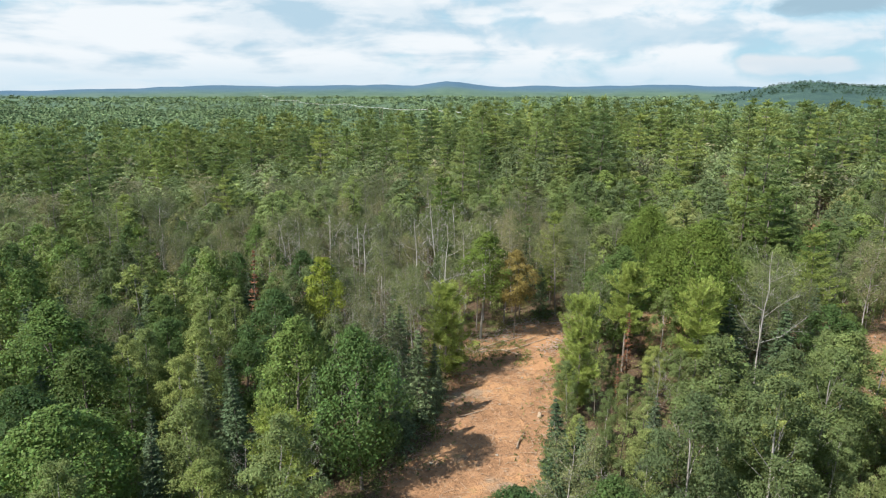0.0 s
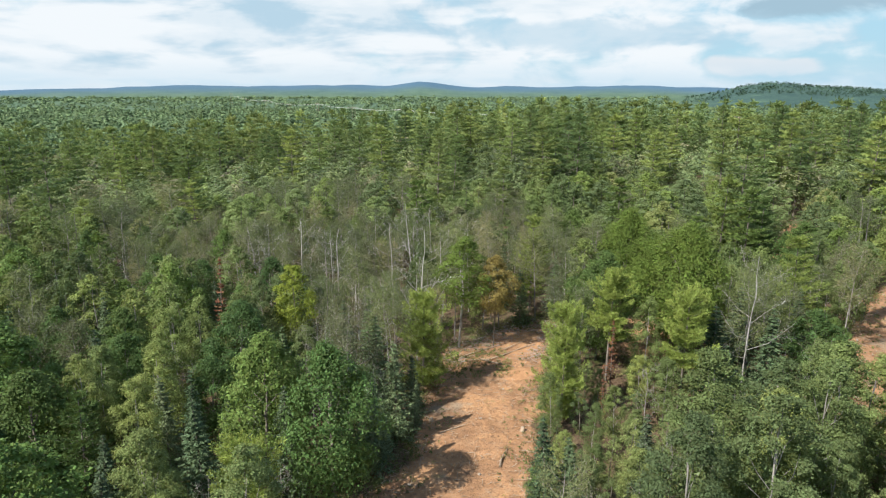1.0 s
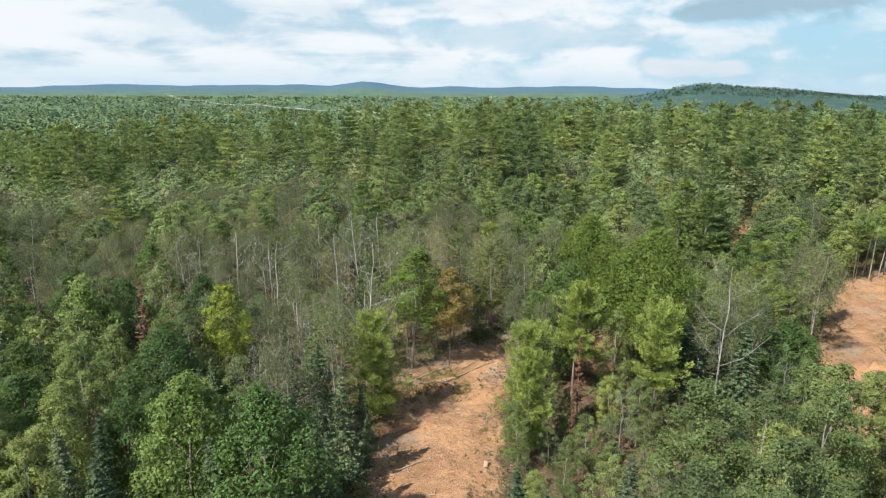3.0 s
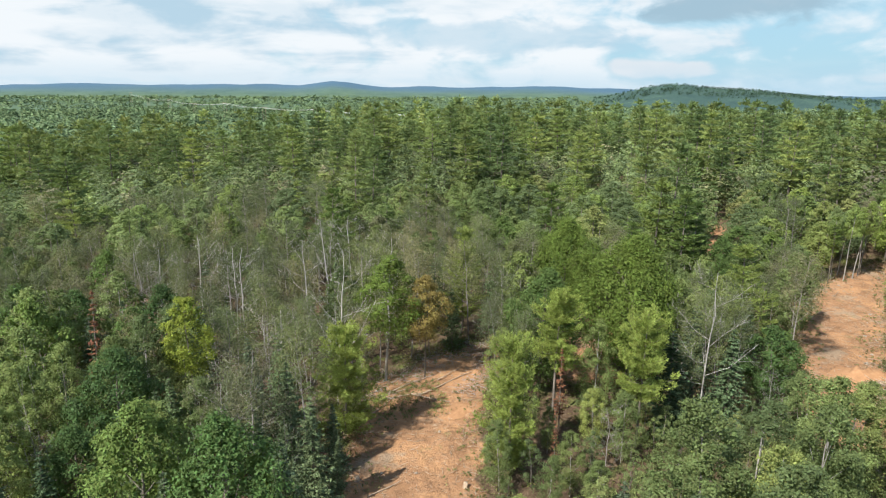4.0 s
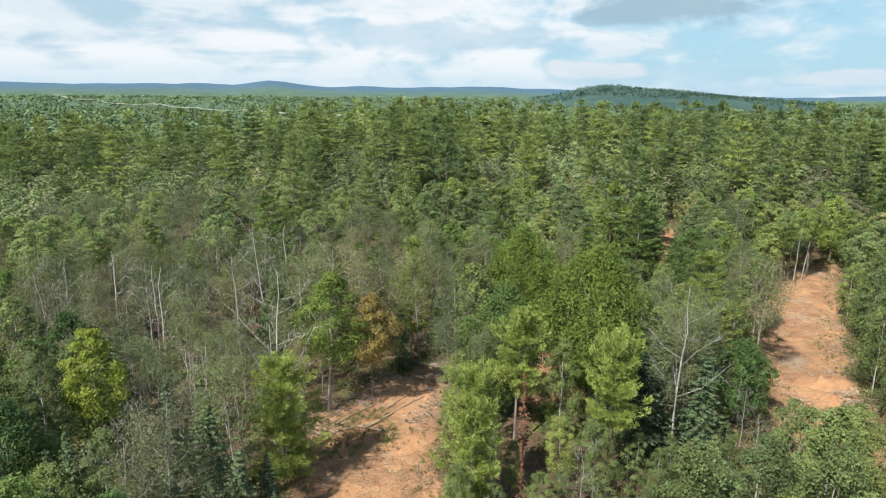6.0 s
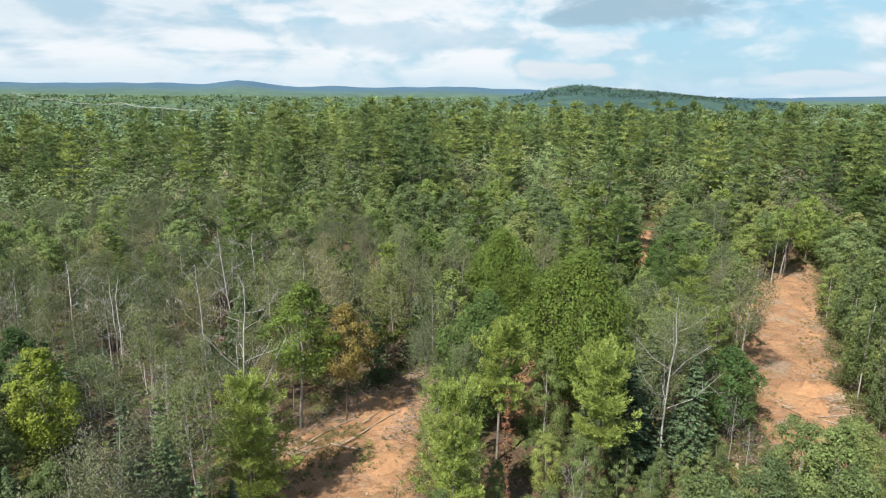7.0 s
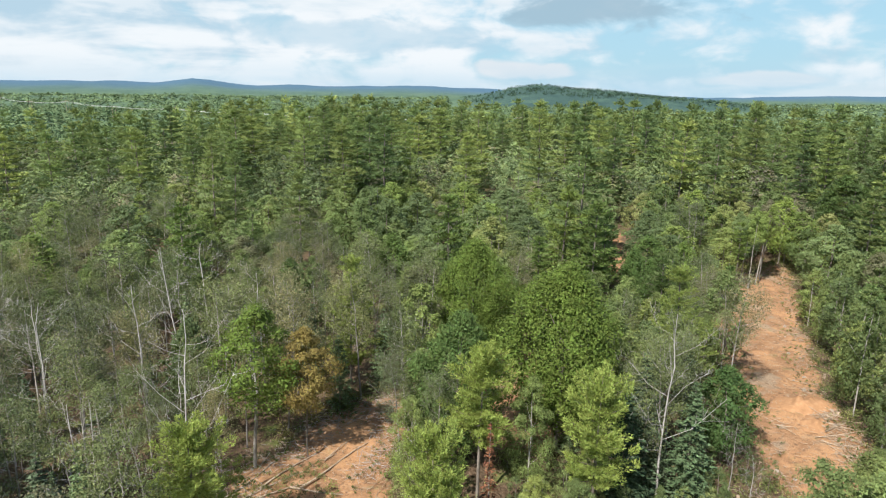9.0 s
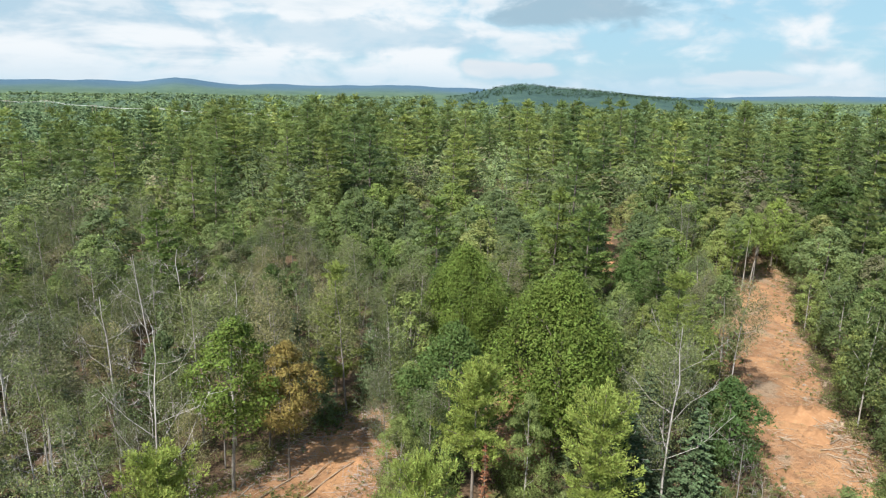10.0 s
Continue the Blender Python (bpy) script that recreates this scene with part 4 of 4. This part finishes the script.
debris("brush_pile", "tangled brush left at the end of the trail", nook, np.column_stack([RNG.uniform(0.6, 2.6, len(nook)), RNG.uniform(0.009, 0.024, len(nook))]), M["twig"], "branches")


heap = scatter(170, 0.0, 3.2, (58, 70, 69, 80))
debris("slash_heap", "pale slash and split wood heaped beside the trail", heap, np.column_stack([RNG.uniform(0.6, 2.6, len(heap)), RNG.uniform(0.015, 0.05, len(heap))]), M["log"], "branches")


def mound(x, y, wide, high):
    """A low heap of loose sandy earth with a slumped, uneven outline."""
    rings, turns = np.linspace(0.02, 1.0, 12), 36
    a = np.arange(turns) * 2 * np.pi / turns
    reach = wide * (1 + 0.16 * np.sin(2 * a + x) + 0.1 * np.sin(5 * a + y))
    px, py = np.outer(rings, np.cos(a) * reach), np.outer(rings, np.sin(a) * reach * 0.7)
    pz = high * (np.cos(np.pi * np.minimum(rings, 1.0)) * 0.5 + 0.5)[:, None] * (1 + 0.35 * waves(px + x, py + y, 1.4, 61)) - 0.12 * rings[:, None] ** 4
    i, j = np.meshgrid(np.arange(len(rings) - 1), np.arange(turns), indexing="ij")
    k = (j + 1) % turns
    f = np.stack([i * turns + j, (i + 1) * turns + j, (i + 1) * turns + k, i * turns + k], -1).reshape(-1, 4)
    ob = new("earth_mound", mesh_of("earth_mound", np.stack([px, py, pz], -1).reshape(-1, 3), f, SAND, flat=False))
    ob.location = (x, y, float(ground_z(x, y)) - 0.16)
    return tagged(ob, "pushed-up mound of pale orange sand on the trail", "mound", "earth mounds on the trail")


SAND, g = material("orange_sand")
where = g.node("ShaderNodeTexCoord").outputs["Object"]
surface(g, g.ramp(g.noise(where, 1.6, 7.0, 0.65), [(0.3, (0.29, 0.16, 0.083)), (0.55, (0.385, 0.215, 0.112)), (0.75, (0.45, 0.27, 0.15))]), 0.95, g.noise(where, 3.0, 7.0, 0.7), 0.6, 0.2, 0.1)
for x, y, w, h in ((65.2, 80.4, 4.2, 0.8), (62.6, 77.2, 2.4, 0.35), (13.2, 80.5, 3.2, 0.3)):
    mound(x, y, w, h)


def log(x, y, length, radius, turn, tilt=0.0):
    p = np.linspace(-0.5, 0.5, 6)
    pts = np.column_stack([p * length, 0.03 * length * np.sin(p * 4 + x), np.zeros(6)])
    v, f = tube(pts, radius * (1.0 - 0.5 * (p + 0.5)), 7)
    ob = new("log", mesh_of("log", v, f, M["log"], flat=False))
    ob.matrix_world = pose(x, y, float(ground_z(x, y)) + radius * 0.55 - 0.12, 0, tilt, turn)
    return tagged(ob, "felled pole-sized log lying on bare earth", "log", "logs on the cutover")


for x, y, n, a in ((12.7, 87.2, 9.5, 33), (8.6, 88.0, 7.5, 38), (6.8, 86.0, 6.0, 20), (10.2, 83.6, 5.0, -30), (4.8, 83.2, 5.0, 55), (7.4, 84.8, 4.6, 8), (13.6, 89.8, 5.0, 40), (5.6, 88.2, 6.5, 42), (2.6, 80.5, 5.0, 62),
                   (62.5, 74.4, 5.5, -12), (64.0, 75.6, 4.5, 5), (61.5, 72.6, 4.0, -25), (66.0, 77.6, 4.0, 20), (80.0, 104.5, 4.5, 10), (88.0, 112.0, 4.0, 35), (8.0, 60.5, 3.4, 70), (3.5, 66.5, 3.6, 35)):
    log(x, y, n, RNG.uniform(0.06, 0.11), a)


def stump(x, y, h, r):
    v, f = tube([(0, 0, -0.3), (0, 0, 0.1), (0.02, 0.01, h * 0.6), (0.03, 0.02, h), (0.03, 0.02, h + 0.01)], [r * 1.5, r * 1.2, r, r * 0.97, 0.01], 9)
    ob = new("stump", mesh_of("stump", v, f, M["log"], flat=False))
    ob.location = (x, y, float(ground_z(x, y)) - 0.1)
    return tagged(ob, "low cut stump on the cutover", "stump", "stumps on the cutover")


for x, y in scatter(26, -1.0, 1.2, (-4, 120, 50, 130)):
    stump(x, y, RNG.uniform(0.25, 0.6), RNG.uniform(0.12, 0.22))


def stone(x, y, r):
    bm = bmesh.new()
    bmesh.ops.create_icosphere(bm, subdivisions=2, radius=r)
    off = Vector((x, y, r * 7))
    for v in bm.verts:
        v.co *= 0.8 + 0.45 * noise.noise(v.co * (1.3 / r) + off)
        v.co.z *= 0.62
    me = bpy.data.meshes.new("stone")
    bm.to_mesh(me)
    bm.free()
    me.materials.append(STONE)
    ob = new("stone", me)
    ob.location = (x, y, float(ground_z(x, y)) - 0.1)
    return tagged(ob, "pale weathered stone turned up by the machines", "stone", "stones on the trail")


STONE, g = material("pale_stone")
where = g.node("ShaderNodeTexCoord").outputs["Object"]
surface(g, g.ramp(g.noise(where, 4.0, 6.0), [(0.3, (0.24, 0.195, 0.15)), (0.7, (0.40, 0.345, 0.285))]), 0.85, g.noise(where, 9.0, 5.0), 0.5, 0.05)
for x, y in scatter(34, 0.0, 4.0, (40, 112, 60, 122)):
    stone(x, y, RNG.uniform(0.12, 0.34))
for x, y in scatter(10, 0.0, 5.0, (-4, 20, 52, 92)):
    stone(x, y, RNG.uniform(0.10, 0.22))


def low_growth(name, label, mat, spots, tall, per, leaf):
    """Grass tufts, ferns and small shoots, joined."""
    n = len(spots)
    base = np.column_stack([spots, ground_z(spots[:, 0], spots[:, 1])])
    s = RNG.uniform(0.5, 1.3, (n, 1)) * tall
    P = np.repeat(base, per, 0) + RNG.normal(0, 1, (n * per, 3)) * np.repeat(s, per, 0) * np.array((0.5, 0.5, 0.0))
    P[:, 2] += RNG.uniform(0.0, 1.0, n * per) * np.repeat(s[:, 0], per)
    v, f = leaves(P, RNG.normal(0, 0.6, P.shape) + np.array((0, 0, 0.7)), leaf, leaf * 0.5)
    return tagged(new(name, mesh_of(name, v, f, mat)), label, "undergrowth", kind="stuff")


SHOOT = foliage("low_shoots", [(0.0, (0.10, 0.14, 0.05)), (0.5, (0.15, 0.17, 0.06)), (1.0, (0.22, 0.19, 0.09))], 0.4, 0.3, cell=1.6)
low_growth("edge_brush", "olive brush and shoots along the trail edges", SHOOT, scatter(2600, -3.5, 0.2, AREA), 1.0, 26, 0.2)
low_growth("grass_tufts", "thin green and straw grass on the turned earth", SHOOT, scatter(1300, -0.5, 3.0, AREA), 0.22, 14, 0.16)
low_growth("fern_patch", "pale green ferns and grass among the cut logs", SHOOT, scatter(260, 0.5, 6.0, (3, 12, 79, 88)), 0.3, 16, 0.16)
floor = RNG.uniform(0, 1, (2600, 2)) * np.array((150, 75)) + np.array((-60, 40))
floor = floor[cleared(floor[:, 0], floor[:, 1]) < -2]
low_growth("forest_undergrowth", "low green undergrowth on the forest floor", SHOOT, floor, 0.9, 16, 0.26)


# ---- the power line in the valley ----
def power_line():
    """Two-legged wooden frames across the valley, and the cables between them."""
    a, b = np.array((230.0, 470.0)), np.array((-520.0, 1900.0))
    n = 9
    tops = []
    along_line = (b - a) / np.linalg.norm(b - a)
    across = np.array((-along_line[1], along_line[0]))
    for i in range(n + 1):
        x, y = a + (b - a) * i / n
        z = float(ground_z(x, y))
        ob = new("power_pole")
        ob.location = (x, y, z)
        for s in (-2.2, 2.2):
            leg = new("pole", mesh_of("pole", *tube([(across[0] * s, across[1] * s, -0.5), (across[0] * s, across[1] * s, 27)], [0.3, 0.2], 6), M["log"]))
            leg.parent = ob
        bar = new("crossarm", mesh_of("crossarm", *tube([(across[0] * -5, across[1] * -5, 25), (across[0] * 5, across[1] * 5, 25)], [0.22, 0.22], 4), M["log"]))
        bar.parent = ob
        tagged(ob, "weathered two-legged wooden power line frame in the valley", "power pole", "power line frames")
        tops.append(np.array((x, y, z + 25)))
    for s in (-4.6, 0.0, 4.6):
        pts = []
        for p, q in zip(tops, tops[1:]):
            for t in np.linspace(0, 1, 9)[:-1]:
                c = p + (q - p) * t
                pts.append((c[0] + across[0] * s, c[1] + across[1] * s, c[2] - 0.4 - 9 * t * (1 - t)))
        m, g = material("bright_cable")
        surface(g, rgb(0.6, 0.6, 0.58), 0.35, spec=0.6)
        tagged(new("power_cable", mesh_of("power_cable", *tube(pts, np.full(len(pts), 0.085), 5), m, flat=False)), "pale sunlit power cable slung across the valley", "cable", "power line cables")


power_line()
